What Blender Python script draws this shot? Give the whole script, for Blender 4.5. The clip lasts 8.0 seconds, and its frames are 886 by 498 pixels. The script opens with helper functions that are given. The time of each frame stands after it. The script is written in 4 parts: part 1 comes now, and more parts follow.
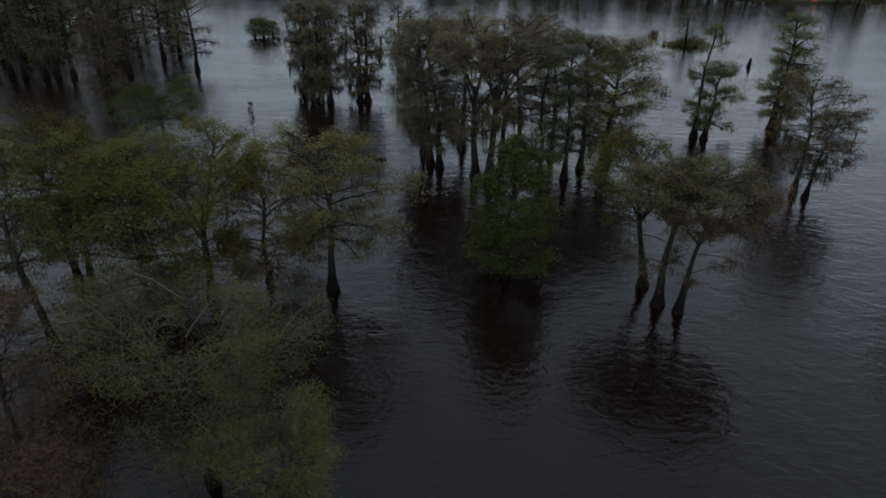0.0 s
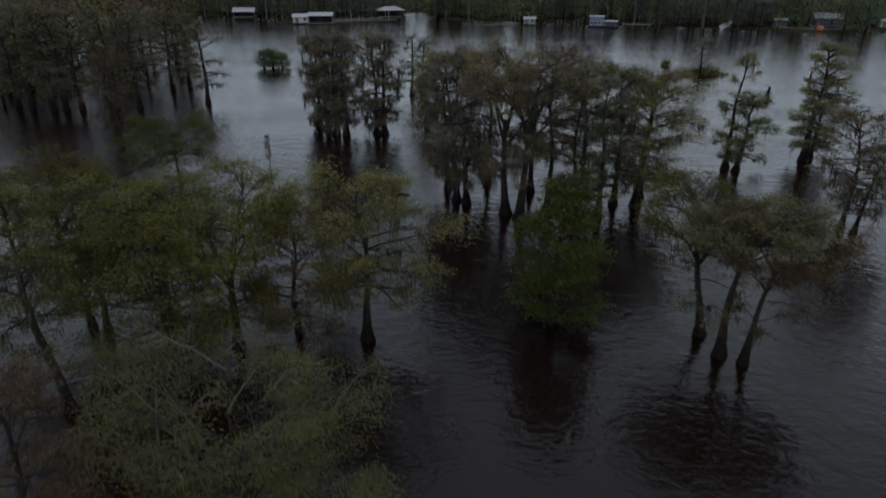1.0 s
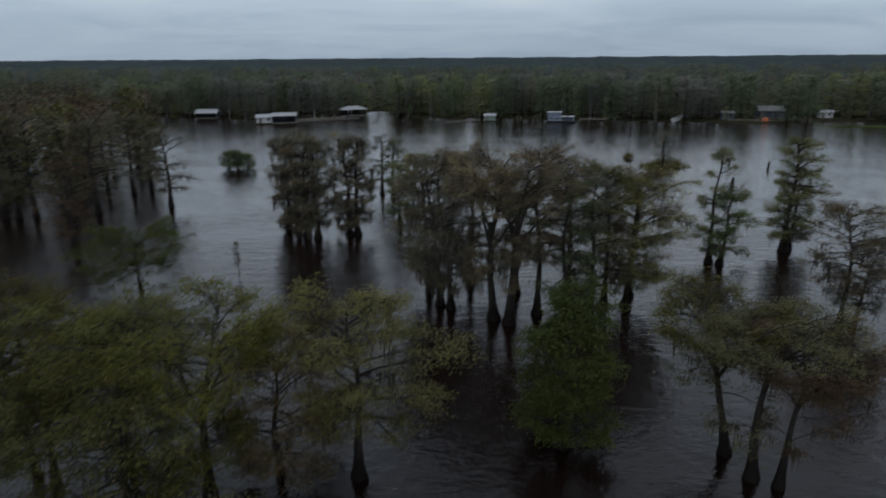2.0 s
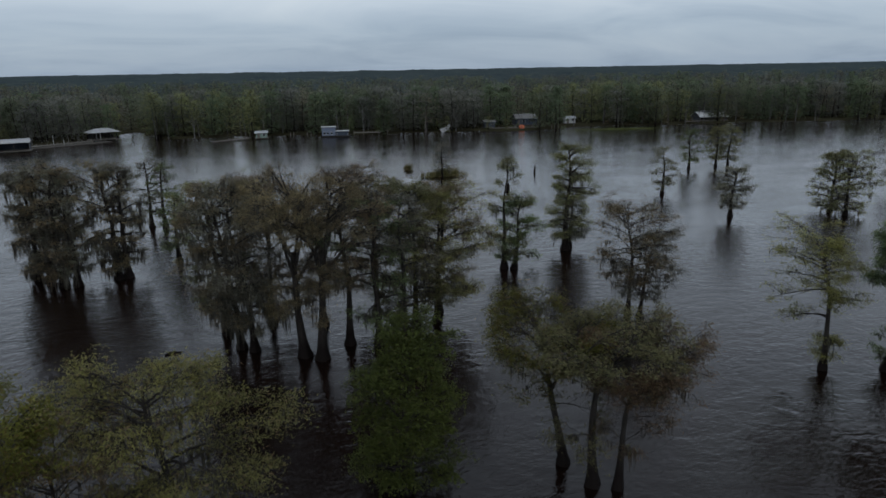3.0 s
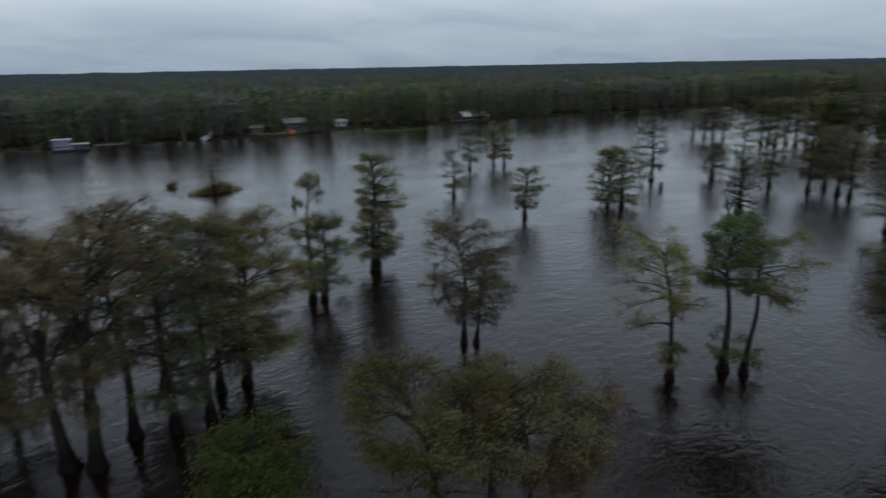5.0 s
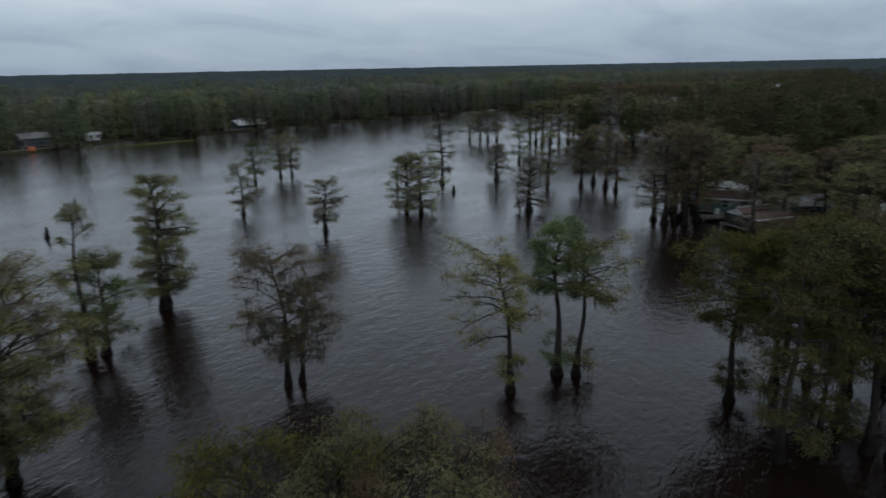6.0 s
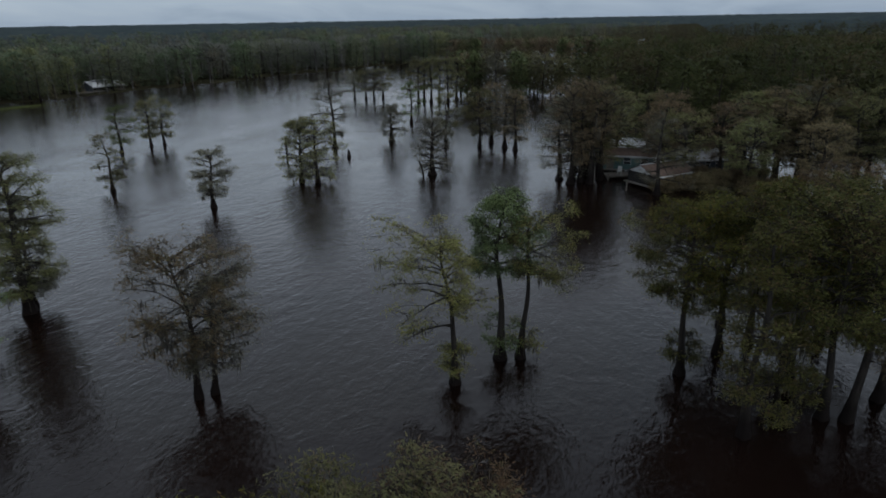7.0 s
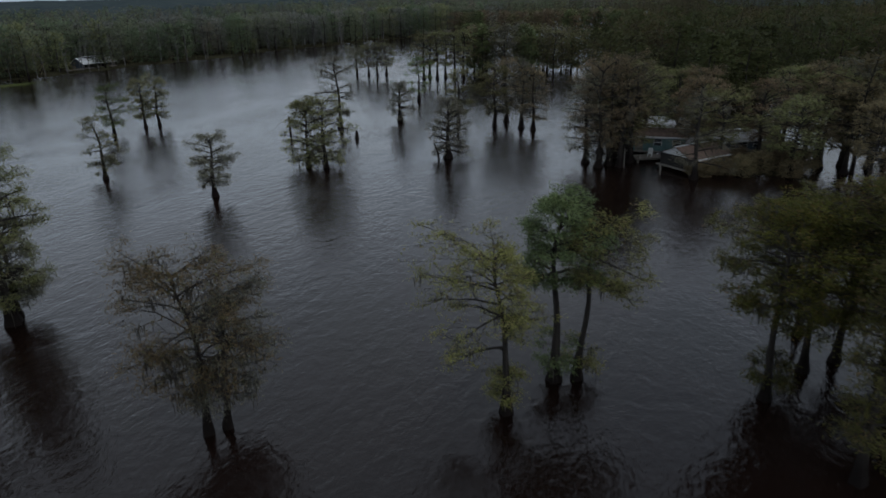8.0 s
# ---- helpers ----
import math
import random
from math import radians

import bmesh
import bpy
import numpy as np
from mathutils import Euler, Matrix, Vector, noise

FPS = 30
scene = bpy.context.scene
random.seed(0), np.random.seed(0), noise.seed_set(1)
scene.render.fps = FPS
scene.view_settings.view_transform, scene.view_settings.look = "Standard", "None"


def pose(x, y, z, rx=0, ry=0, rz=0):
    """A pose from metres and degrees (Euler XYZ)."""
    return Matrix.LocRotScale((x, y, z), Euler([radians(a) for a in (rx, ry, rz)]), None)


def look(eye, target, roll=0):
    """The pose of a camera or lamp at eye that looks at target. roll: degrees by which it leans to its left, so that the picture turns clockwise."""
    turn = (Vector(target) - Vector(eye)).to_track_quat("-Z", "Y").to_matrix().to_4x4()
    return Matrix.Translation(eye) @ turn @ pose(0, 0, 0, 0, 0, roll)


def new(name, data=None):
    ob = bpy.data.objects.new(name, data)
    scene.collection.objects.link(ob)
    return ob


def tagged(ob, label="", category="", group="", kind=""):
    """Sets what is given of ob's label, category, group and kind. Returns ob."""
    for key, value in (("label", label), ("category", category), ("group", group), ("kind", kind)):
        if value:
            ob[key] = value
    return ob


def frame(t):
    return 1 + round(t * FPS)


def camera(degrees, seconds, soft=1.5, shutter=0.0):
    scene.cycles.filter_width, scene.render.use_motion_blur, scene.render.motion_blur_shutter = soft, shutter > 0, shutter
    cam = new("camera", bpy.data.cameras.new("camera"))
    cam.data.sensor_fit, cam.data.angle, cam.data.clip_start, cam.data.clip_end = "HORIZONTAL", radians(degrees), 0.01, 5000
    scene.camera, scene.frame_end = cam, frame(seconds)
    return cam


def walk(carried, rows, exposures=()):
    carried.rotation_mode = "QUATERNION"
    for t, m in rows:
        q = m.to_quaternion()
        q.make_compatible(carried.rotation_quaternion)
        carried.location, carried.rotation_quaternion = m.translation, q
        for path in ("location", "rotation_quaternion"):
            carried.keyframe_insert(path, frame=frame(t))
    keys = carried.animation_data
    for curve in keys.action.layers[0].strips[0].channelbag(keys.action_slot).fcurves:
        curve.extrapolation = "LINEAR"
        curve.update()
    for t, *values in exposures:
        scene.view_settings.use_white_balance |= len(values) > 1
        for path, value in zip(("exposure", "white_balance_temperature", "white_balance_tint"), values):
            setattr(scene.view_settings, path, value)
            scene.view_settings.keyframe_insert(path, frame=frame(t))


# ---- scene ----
cam = camera(67.8, 8.0, 1.6, 0.45)
PATH = [
    (0, (1.037, 1.087, 20.26), (0.946, 2.88, 19.377), 0.5),
    (0.5, (-0.274, 2.33, 20.193), (-0.367, 4.12, 19.306), 0.4),
    (1, (-1.583, 3.861, 20.093), (-1.675, 5.688, 19.283), 0.2),
    (1.2, (-2.016, 4.51, 20.106), (-2.109, 6.356, 19.344), -0.1),
    (2.3, (-3.998, 8.346, 20.386), (-3.796, 10.266, 19.865), -1.2),
    (2.5, (-4.302, 9.093, 20.399), (-3.869, 10.973, 19.872), -0.8),
    (3, (-4.816, 10.807, 20.421), (-4.15, 12.618, 19.896), -1.0),
    (3.5, (-4.916, 12.909, 20.551), (-4.244, 14.718, 20.027), -1.1),
    (4, (-4.811, 15.036, 20.466), (-4.088, 16.826, 19.941), -1.1),
    (4.5, (-4.316, 17.427, 20.426), (-3.363, 19.105, 19.899), -1.2),
    (5, (-3.754, 19.918, 20.537), (-2.502, 21.384, 20.004), -1.1),
    (5.2, (-3.434, 20.846, 20.518), (-2.076, 22.214, 19.987), -1.2),
    (6.3, (-1.52, 26.291, 20.7), (0.207, 27.137, 20.152), -1.1),
    (6.5, (-0.955, 27.319, 20.697), (0.797, 28.096, 20.127), -1.1),
    (7, (0.959, 29.76, 20.691), (2.739, 30.394, 20.035), -1.0),
    (7.5, (3.322, 32.028, 20.531), (5.081, 32.647, 19.809), -1.4),
    (8, (5.827, 34.252, 20.41), (7.585, 34.871, 19.685), -1.3),
]
walk(cam, [(t, look(eye, target, roll)) for t, eye, target, roll in PATH])

# ---- world, light, exposure ----
scene.view_settings.exposure = -1.0
world = bpy.data.worlds.new("overcast_sky")
scene.world = world
world.use_nodes = True


class Nodes:
    """Short hand for building a node tree."""

    def __init__(self, tree):
        self.tree = tree
        tree.nodes.clear()

    def add(self, kind, ins=None, **props):
        n = self.tree.nodes.new(kind)
        for k, v in props.items():
            setattr(n, k, v)
        for k, v in (ins or {}).items():
            self.put(n, k, v)
        return n

    def put(self, n, k, v):
        if isinstance(v, bpy.types.NodeSocket):
            self.tree.links.new(v, n.inputs[k])
        else:
            n.inputs[k].default_value = v

    def math(self, op, a, b=0.0, clamp=False):
        n = self.add("ShaderNodeMath", {0: a, 1: b}, operation=op, use_clamp=clamp)
        return n.outputs[0]

    def ramp(self, fac, stops):
        n = self.add("ShaderNodeValToRGB", {"Fac": fac})
        e = n.color_ramp.elements
        while len(e) < len(stops):
            e.new(0.5)
        for el, (p, c) in zip(e, stops):
            el.position, el.color = p, (*c, 1)
        return n.outputs["Color"]

    def mix(self, fac, a, b, blend="MIX"):
        n = self.add("ShaderNodeMix", data_type="RGBA", blend_type=blend)
        self.put(n, "Factor", fac)
        self.put(n, 6, a)
        self.put(n, 7, b)
        return n.outputs[2]

    def noise(self, vec, scale, detail=4.0, rough=0.55, dist=0.0):
        return self.add("ShaderNodeTexNoise", {"Vector": vec, "Scale": scale, "Detail": detail, "Roughness": rough, "Distortion": dist}).outputs["Fac"]

    def scaled(self, vec, s, rot=(0, 0, 0)):
        return self.add("ShaderNodeMapping", {"Vector": vec, "Scale": s, "Rotation": rot}).outputs[0]


SUN_ELEVATION, SUN_AZIMUTH = 48.0, 200.0
w = Nodes(world.node_tree)
where = w.add("ShaderNodeTexCoord").outputs["Generated"]
sky = w.add("ShaderNodeTexSky", sky_type="NISHITA", sun_disc=False, sun_elevation=radians(SUN_ELEVATION), sun_rotation=radians(SUN_AZIMUTH))
blue = w.mix(1.0, sky.outputs[0], (0.10, 0.10, 0.10, 1), "MULTIPLY")
xyz = w.add("ShaderNodeSeparateXYZ", {0: where})
up = w.math("MAXIMUM", xyz.outputs[2], 0.0)
flat_h = w.math("ADD", up, 0.16)
cloud_at = w.add("ShaderNodeCombineXYZ", {0: w.math("DIVIDE", xyz.outputs[0], flat_h), 1: w.math("DIVIDE", xyz.outputs[1], flat_h), 2: 0.3})
bank_noise = w.noise(w.scaled(cloud_at.outputs[0], (0.7, 1.0, 1.0), (0, 0, 0.5)), 1.0, 5.0, 0.55, 0.6)
cloud = w.ramp(bank_noise, [(0.28, (0.70, 0.76, 0.84)), (0.52, (0.93, 0.96, 1.0)), (0.75, (1.08, 1.08, 1.08))])
rise = w.ramp(up, [(0.0, (0.42, 0.52, 0.64)), (0.06, (0.54, 0.64, 0.75)), (0.105, (0.80, 0.88, 0.96)), (0.16, (1.22, 1.34, 1.48)), (0.27, (1.06, 1.16, 1.28)), (0.40, (0.81, 0.89, 0.99)), (0.6, (0.73, 0.80, 0.90)), (0.85, (0.77, 0.84, 0.93))])
cover = w.mix(1.0, cloud, rise, "MULTIPLY")
seen_sky = w.mix(0.88, blue, cover)
back = w.add("ShaderNodeBackground", {"Color": seen_sky, "Strength": 1.6})
w.add("ShaderNodeOutputWorld", {"Surface": back.outputs[0]})

sun = new("sun", bpy.data.lights.new("sun", "SUN"))
sun.data.energy, sun.data.angle, sun.data.color = 0.5, radians(40), (1.0, 0.96, 0.9)
sun.rotation_euler = (radians(90 - SUN_ELEVATION), 0, radians(180 - SUN_AZIMUTH))


# ---- materials ----
def material(name):
    m = bpy.data.materials.new(name)
    m.use_nodes = True
    return m, Nodes(m.node_tree)


def finish(n, shader, bump=None):
    n.add("ShaderNodeOutputMaterial", {"Surface": shader})


def solid(name, dark, light, scale=3.0, rough=0.8, metal=0.0, bump=0.2, stretch=(1, 1, 1), fine=18.0, gloss=0.3):
    """A worn surface: two scales of noise between two colours, with a bump."""
    m, n = material(name)
    co = n.scaled(n.add("ShaderNodeTexCoord").outputs["Object"], stretch)
    a = n.noise(co, scale, 5.0, 0.6)
    b = n.noise(co, scale * fine, 3.0, 0.6)
    fac = n.math("ADD", n.math("MULTIPLY", a, 0.65), n.math("MULTIPLY", b, 0.35))
    col = n.ramp(fac, [(0.34, dark), (0.66, light)])
    bp = n.add("ShaderNodeBump", {"Height": fac, "Strength": bump, "Distance": 0.03})
    p = n.add("ShaderNodeBsdfPrincipled", {"Base Color": col, "Roughness": rough, "Metallic": metal, "Specular IOR Level": gloss, "Normal": bp.outputs[0]})
    finish(n, p.outputs[0])
    return m


def leafy(name, dark, light, dry, dry_part=0.12, speck=0.4, through_light=0.25, vivid=1.05):
    """Feathery leaves: colour varied leaf by leaf and in drifts over the crown, with light coming through."""
    m, n = material(name)
    geo = n.add("ShaderNodeNewGeometry")
    isl = geo.outputs["Random Per Island"]
    drift = n.noise(n.add("ShaderNodeTexCoord").outputs["Object"], 0.55, 3.0, 0.6)
    fac = n.math("ADD", n.math("MULTIPLY", isl, speck), n.math("MULTIPLY", drift, 1.0 - speck))
    col = n.ramp(fac, [(0.25, dark), (0.75, light)])
    broad = n.noise(n.add("ShaderNodeNewGeometry").outputs["Position"], 0.07, 2.0, 0.6)
    col = n.mix(1.0, col, n.ramp(broad, [(0.3, (0.68, 0.70, 0.72)), (0.7, (1.22, 1.2, 1.15))]), "MULTIPLY")
    col = n.mix(n.math("GREATER_THAN", isl, 1.0 - dry_part), col, (*dry, 1))
    tree_tone = n.add("ShaderNodeObjectInfo").outputs["Random"]
    col = n.add("ShaderNodeHueSaturation", {"Hue": n.math("ADD", n.math("MULTIPLY", tree_tone, 0.03), 0.49), "Saturation": vivid, "Value": n.math("ADD", n.math("MULTIPLY", tree_tone, 0.4), 0.8), "Color": col}).outputs[0]
    p = n.add("ShaderNodeBsdfPrincipled", {"Base Color": col, "Roughness": 0.7, "Specular IOR Level": 0.08})
    tr = n.add("ShaderNodeBsdfTranslucent", {"Color": col})
    mx = n.add("ShaderNodeMixShader", {0: through_light, 1: p.outputs[0], 2: tr.outputs[0]})
    finish(n, mx.outputs[0])
    return m


LEAF = {
    "yellow": leafy("leaves_yellow_green", (0.0531, 0.0543, 0.0145), (0.1364, 0.1291, 0.0326), (0.1328, 0.0850, 0.0359)),
    "olive": leafy("leaves_olive", (0.0607, 0.0645, 0.0243), (0.1444, 0.1393, 0.0486), (0.1488, 0.1067, 0.0550)),
    "green": leafy("leaves_green", (0.0399, 0.0521, 0.0153), (0.1002, 0.1156, 0.0327), (0.0877, 0.0855, 0.0315), 0.06),
    "russet": leafy("leaves_russet", (0.0731, 0.0505, 0.0324), (0.1659, 0.1097, 0.0646), (0.0984, 0.0928, 0.0421)),
    "grey": leafy("leaves_grey_green", (0.0862, 0.0843, 0.0599), (0.1968, 0.1837, 0.1200), (0.1874, 0.1387, 0.0900)),
}


# paler, bluer copies of the leaf colours, with distance haze painted in
HAZY_LEAF = {
    "yellow": leafy("hazy_yellow_green", (0.1242, 0.1265, 0.0483), (0.2587, 0.2438, 0.0920), (0.1863, 0.1391, 0.0782)),
    "olive": leafy("hazy_olive", (0.0954, 0.1000, 0.0494), (0.2001, 0.1932, 0.0897), (0.1552, 0.1242, 0.0782)),
    "green": leafy("hazy_green", (0.0782, 0.1035, 0.0494), (0.1644, 0.1978, 0.0897), (0.1391, 0.1391, 0.0621), 0.06),
    "russet": leafy("hazy_russet", (0.1173, 0.0920, 0.0598), (0.2415, 0.1782, 0.1104), (0.1092, 0.1058, 0.0701)),
    "grey": leafy("hazy_grey", (0.1035, 0.1035, 0.0816), (0.2093, 0.2001, 0.1495), (0.1552, 0.1323, 0.0978)),
}

# woods seen from afar: leaves blend into one another, haze put into colour
FAR_HAZE_LEAF = {
    "yellow": leafy("far_haze_yellow_green", (0.150, 0.152, 0.078), (0.236, 0.236, 0.121), (0.188, 0.161, 0.094), 0.03, 0.15, 0.45),
    "olive": leafy("far_haze_olive", (0.115, 0.123, 0.083), (0.183, 0.194, 0.129), (0.161, 0.141, 0.092), 0.03, 0.15, 0.45),
    "green": leafy("far_haze_green", (0.102, 0.123, 0.075), (0.161, 0.190, 0.115), (0.148, 0.148, 0.081), 0.03, 0.15, 0.45),
    "russet": leafy("far_haze_russet", (0.132, 0.115, 0.092), (0.199, 0.172, 0.137), (0.134, 0.128, 0.087), 0.03, 0.15, 0.45),
    "grey": leafy("far_haze_grey", (0.123, 0.123, 0.110), (0.190, 0.190, 0.167), (0.161, 0.148, 0.114), 0.03, 0.15, 0.45),
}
SWAMP_LEAF = {
    "yellow": leafy("swamp_yellow_green", (0.0456, 0.0440, 0.0184), (0.0880, 0.0824, 0.0328), (0.0736, 0.0552, 0.0272), 0.03, 0.12, 0.45),
    "olive": leafy("swamp_olive", (0.0408, 0.0424, 0.0192), (0.0792, 0.0776, 0.0352), (0.0736, 0.0552, 0.0272), 0.03, 0.12, 0.45),
    "green": leafy("swamp_green", (0.0352, 0.0408, 0.0176), (0.0720, 0.0752, 0.0312), (0.0648, 0.0552, 0.0272), 0.03, 0.12, 0.45),
    "russet": leafy("swamp_russet", (0.0480, 0.0384, 0.0224), (0.0880, 0.0696, 0.0384), (0.0648, 0.0600, 0.0272), 0.03, 0.12, 0.45),
    "grey": leafy("swamp_grey", (0.0440, 0.0424, 0.0272), (0.0824, 0.0776, 0.0480), (0.0736, 0.0600, 0.0368), 0.03, 0.12, 0.45),
}


def make_bark():
    m, n = material("cypress_bark")
    co = n.add("ShaderNodeTexCoord").outputs["Object"]
    ridges = n.noise(n.scaled(co, (7, 7, 0.7)), 1.6, 5.0, 0.65)
    patches = n.noise(co, 0.7, 4.0, 0.6)
    col = n.ramp(ridges, [(0.32, (0.012, 0.010, 0.009)), (0.7, (0.054, 0.045, 0.040))])
    col = n.mix(n.math("MULTIPLY", patches, 0.5), col, (0.042, 0.042, 0.037, 1))
    # tide mark: the foot that stands wet is near black
    z = n.add("ShaderNodeSeparateXYZ", {0: n.add("ShaderNodeNewGeometry").outputs["Position"]}).outputs[2]
    wet = n.math("SUBTRACT", 2.3, n.math("ADD", z, n.math("MULTIPLY", patches, 0.9)), True)
    col = n.mix(wet, col, (0.014, 0.011, 0.010, 1))
    bp = n.add("ShaderNodeBump", {"Height": ridges, "Strength": 0.9, "Distance": 0.08})
    p = n.add("ShaderNodeBsdfPrincipled", {"Base Color": col, "Roughness": 0.9, "Specular IOR Level": 0.08, "Normal": bp.outputs[0]})
    finish(n, p.outputs[0])
    return m


BARK = make_bark()
PALE_BARK = solid("pale_bark", (0.075, 0.072, 0.07), (0.18, 0.172, 0.165), 1.2, 0.9, gloss=0.1)
TWIG = solid("pale_twigs", (0.05, 0.044, 0.034), (0.14, 0.125, 0.097), 2.0, 0.85, gloss=0.1)
MOSS = leafy("spanish_moss", (0.058, 0.054, 0.046), (0.135, 0.124, 0.104), (0.085, 0.072, 0.056))


def make_water():
    m, n = material("tannin_water")
    co = n.add("ShaderNodeTexCoord").outputs["Object"]
    ripple = n.noise(n.scaled(co, (1.0, 1.5, 1), (0, 0, 0.45)), 0.8, 3.0, 0.5, 0.7)
    chop = n.noise(n.scaled(co, (1.0, 1.6, 1), (0, 0, -0.3)), 2.3, 3.0, 0.55, 0.8)
    swell = n.noise(n.scaled(co, (1.0, 2.2, 1), (0, 0, 0.35)), 0.045, 3.0, 0.55)
    long_wave = n.noise(n.scaled(co, (0.6, 1.4, 1), (0, 0, 0.2)), 0.25, 2.0, 0.5)
    calm = n.ramp(swell, [(0.36, (0.68, 0.68, 0.68)), (0.64, (1.25, 1.25, 1.25))])
    hgt = n.math("MULTIPLY", n.math("ADD", ripple, n.math("MULTIPLY", chop, 0.42)), calm)
    hgt = n.math("ADD", hgt, n.math("MULTIPLY", long_wave, 0.8))
    bp = n.add("ShaderNodeBump", {"Height": hgt, "Strength": 0.5, "Distance": 0.12})
    silt = n.noise(co, 0.06, 3.0, 0.5)
    col = n.ramp(silt, [(0.35, (0.0065, 0.0034, 0.0026)), (0.7, (0.011, 0.006, 0.0046))])
    p = n.add("ShaderNodeBsdfPrincipled", {"Base Color": col, "Roughness": 0.08, "IOR": 1.333, "Normal": bp.outputs[0]})
    finish(n, p.outputs[0])
    return m


WATER = make_water()
SOIL = solid("bank_soil", (0.020, 0.017, 0.012), (0.055, 0.052, 0.03), 0.15, 0.95, fine=40, gloss=0.0)
# bluish distance haze is put into the canopy's base colour
HAZY_CANOPY = solid("far_canopy", (0.034, 0.047, 0.052), (0.066, 0.080, 0.076), 0.03, 0.95, 0.0, 0.5, fine=9, gloss=0.0)
WOOD = solid("weathered_wood", (0.085, 0.077, 0.068), (0.21, 0.19, 0.165), 1.2, 0.85, stretch=(1, 6, 6))
TIN = solid("galvanised_roof", (0.27, 0.28, 0.29), (0.48, 0.49, 0.50), 0.8, 0.5, 0.3, 0.1)
OLD_TIN = solid("weathered_tin", (0.10, 0.098, 0.095), (0.24, 0.235, 0.225), 0.9, 0.6, 0.2, 0.1)
PALE = solid("dull_white_roof", (0.24, 0.245, 0.25), (0.42, 0.42, 0.42), 0.9, 0.6)
RUST = solid("rusty_roof", (0.07, 0.042, 0.032), (0.20, 0.14, 0.11), 0.9, 0.7, 0.1)
WHITE = solid("white_paint", (0.32, 0.33, 0.33), (0.58, 0.58, 0.57), 1.0, 0.6)
BRIGHT_ROOF = solid("white_metal_roof", (0.50, 0.51, 0.52), (0.76, 0.77, 0.77), 0.8, 0.5, 0.0, 0.1)
TEAL = solid("teal_paint", (0.05, 0.095, 0.095), (0.095, 0.16, 0.155), 1.0, 0.7)
NAVY = solid("dark_blue_boards", (0.03, 0.04, 0.06), (0.07, 0.085, 0.11), 1.0, 0.8)
# near black for dark parts; also stands in for shade under roofs
DARK = solid("dark_parts_and_shade", (0.012, 0.012, 0.012), (0.03, 0.028, 0.026), 1.0, 0.9)
ORANGE = solid("orange_plastic", (0.45, 0.11, 0.05), (0.62, 0.18, 0.08), 1.5, 0.6)
REED = leafy("reeds", (0.075, 0.080, 0.032), (0.17, 0.16, 0.07), (0.22, 0.17, 0.09), 0.2)
WEED = leafy("water_weed", (0.11, 0.14, 0.05), (0.22, 0.26, 0.10), (0.10, 0.10, 0.05))


# ---- mesh helpers ----
def quads(name, verts, faces, mats, slots=None, smooth=False):
    """A mesh from arrays of corners and faces, all of three or all of four corners."""
    me = bpy.data.meshes.new(name)
    verts, faces = np.asarray(verts, np.float32), np.asarray(faces, np.int32)
    me.vertices.add(len(verts))
    me.vertices.foreach_set("co", verts.ravel())
    me.loops.add(faces.size)
    me.loops.foreach_set("vertex_index", faces.ravel())
    me.polygons.add(len(faces))
    me.polygons.foreach_set("loop_start", np.arange(len(faces), dtype=np.int32) * faces.shape[1])
    for mat in mats:
        me.materials.append(mat)
    if slots is not None:
        me.polygons.foreach_set("material_index", np.asarray(slots, np.int32))
    if smooth:
        me.polygons.foreach_set("use_smooth", np.ones(len(faces), bool))
    me.update(calc_edges=True)
    return me


class Pile:
    """Gathers corners and faces of many pieces."""

    def __init__(self):
        self.v, self.f, self.n = [], [], 0

    def add(self, v, f):
        self.v.append(v)
        self.f.append(np.asarray(f) + self.n)
        self.n += len(v)

    def arrays(self):
        if not self.v:
            return np.zeros((0, 3)), np.zeros((0, 4), int)
        return np.concatenate(self.v), np.concatenate(self.f)


def tube(pts, rad, sides, flute=0.0):
    """A tapered tube along pts."""
    pts, rad = np.asarray(pts, float), np.asarray(rad, float)
    k = len(pts)
    tan = np.gradient(pts, axis=0)
    tan /= np.linalg.norm(tan, axis=1)[:, None] + 1e-9
    ref = np.array([1.0, 0.13, 0.0]) if abs(tan[:, 2]).mean() > 0.6 else np.array([0.0, 0.1, 1.0])
    u = np.cross(tan, ref)
    u /= np.linalg.norm(u, axis=1)[:, None] + 1e-9
    v = np.cross(tan, u)
    ang = np.arange(sides) * 2 * math.pi / sides
    r = rad[:, None] * np.ones(sides)
    if flute:
        r = r * (1 + flute * np.exp(-np.clip(pts[:, 2:3], 0, 9) / 1.1) * np.cos(ang * 4 + 0.7))
    ring = pts[:, None, :] + r[..., None] * (np.cos(ang)[None, :, None] * u[:, None, :] + np.sin(ang)[None, :, None] * v[:, None, :])
    i = np.arange((k - 1) * sides)
    a, b = i // sides * sides, i % sides
    c = (b + 1) % sides
    return ring.reshape(-1, 3), np.stack([a + b, a + c, a + sides + c, a + sides + b], 1)


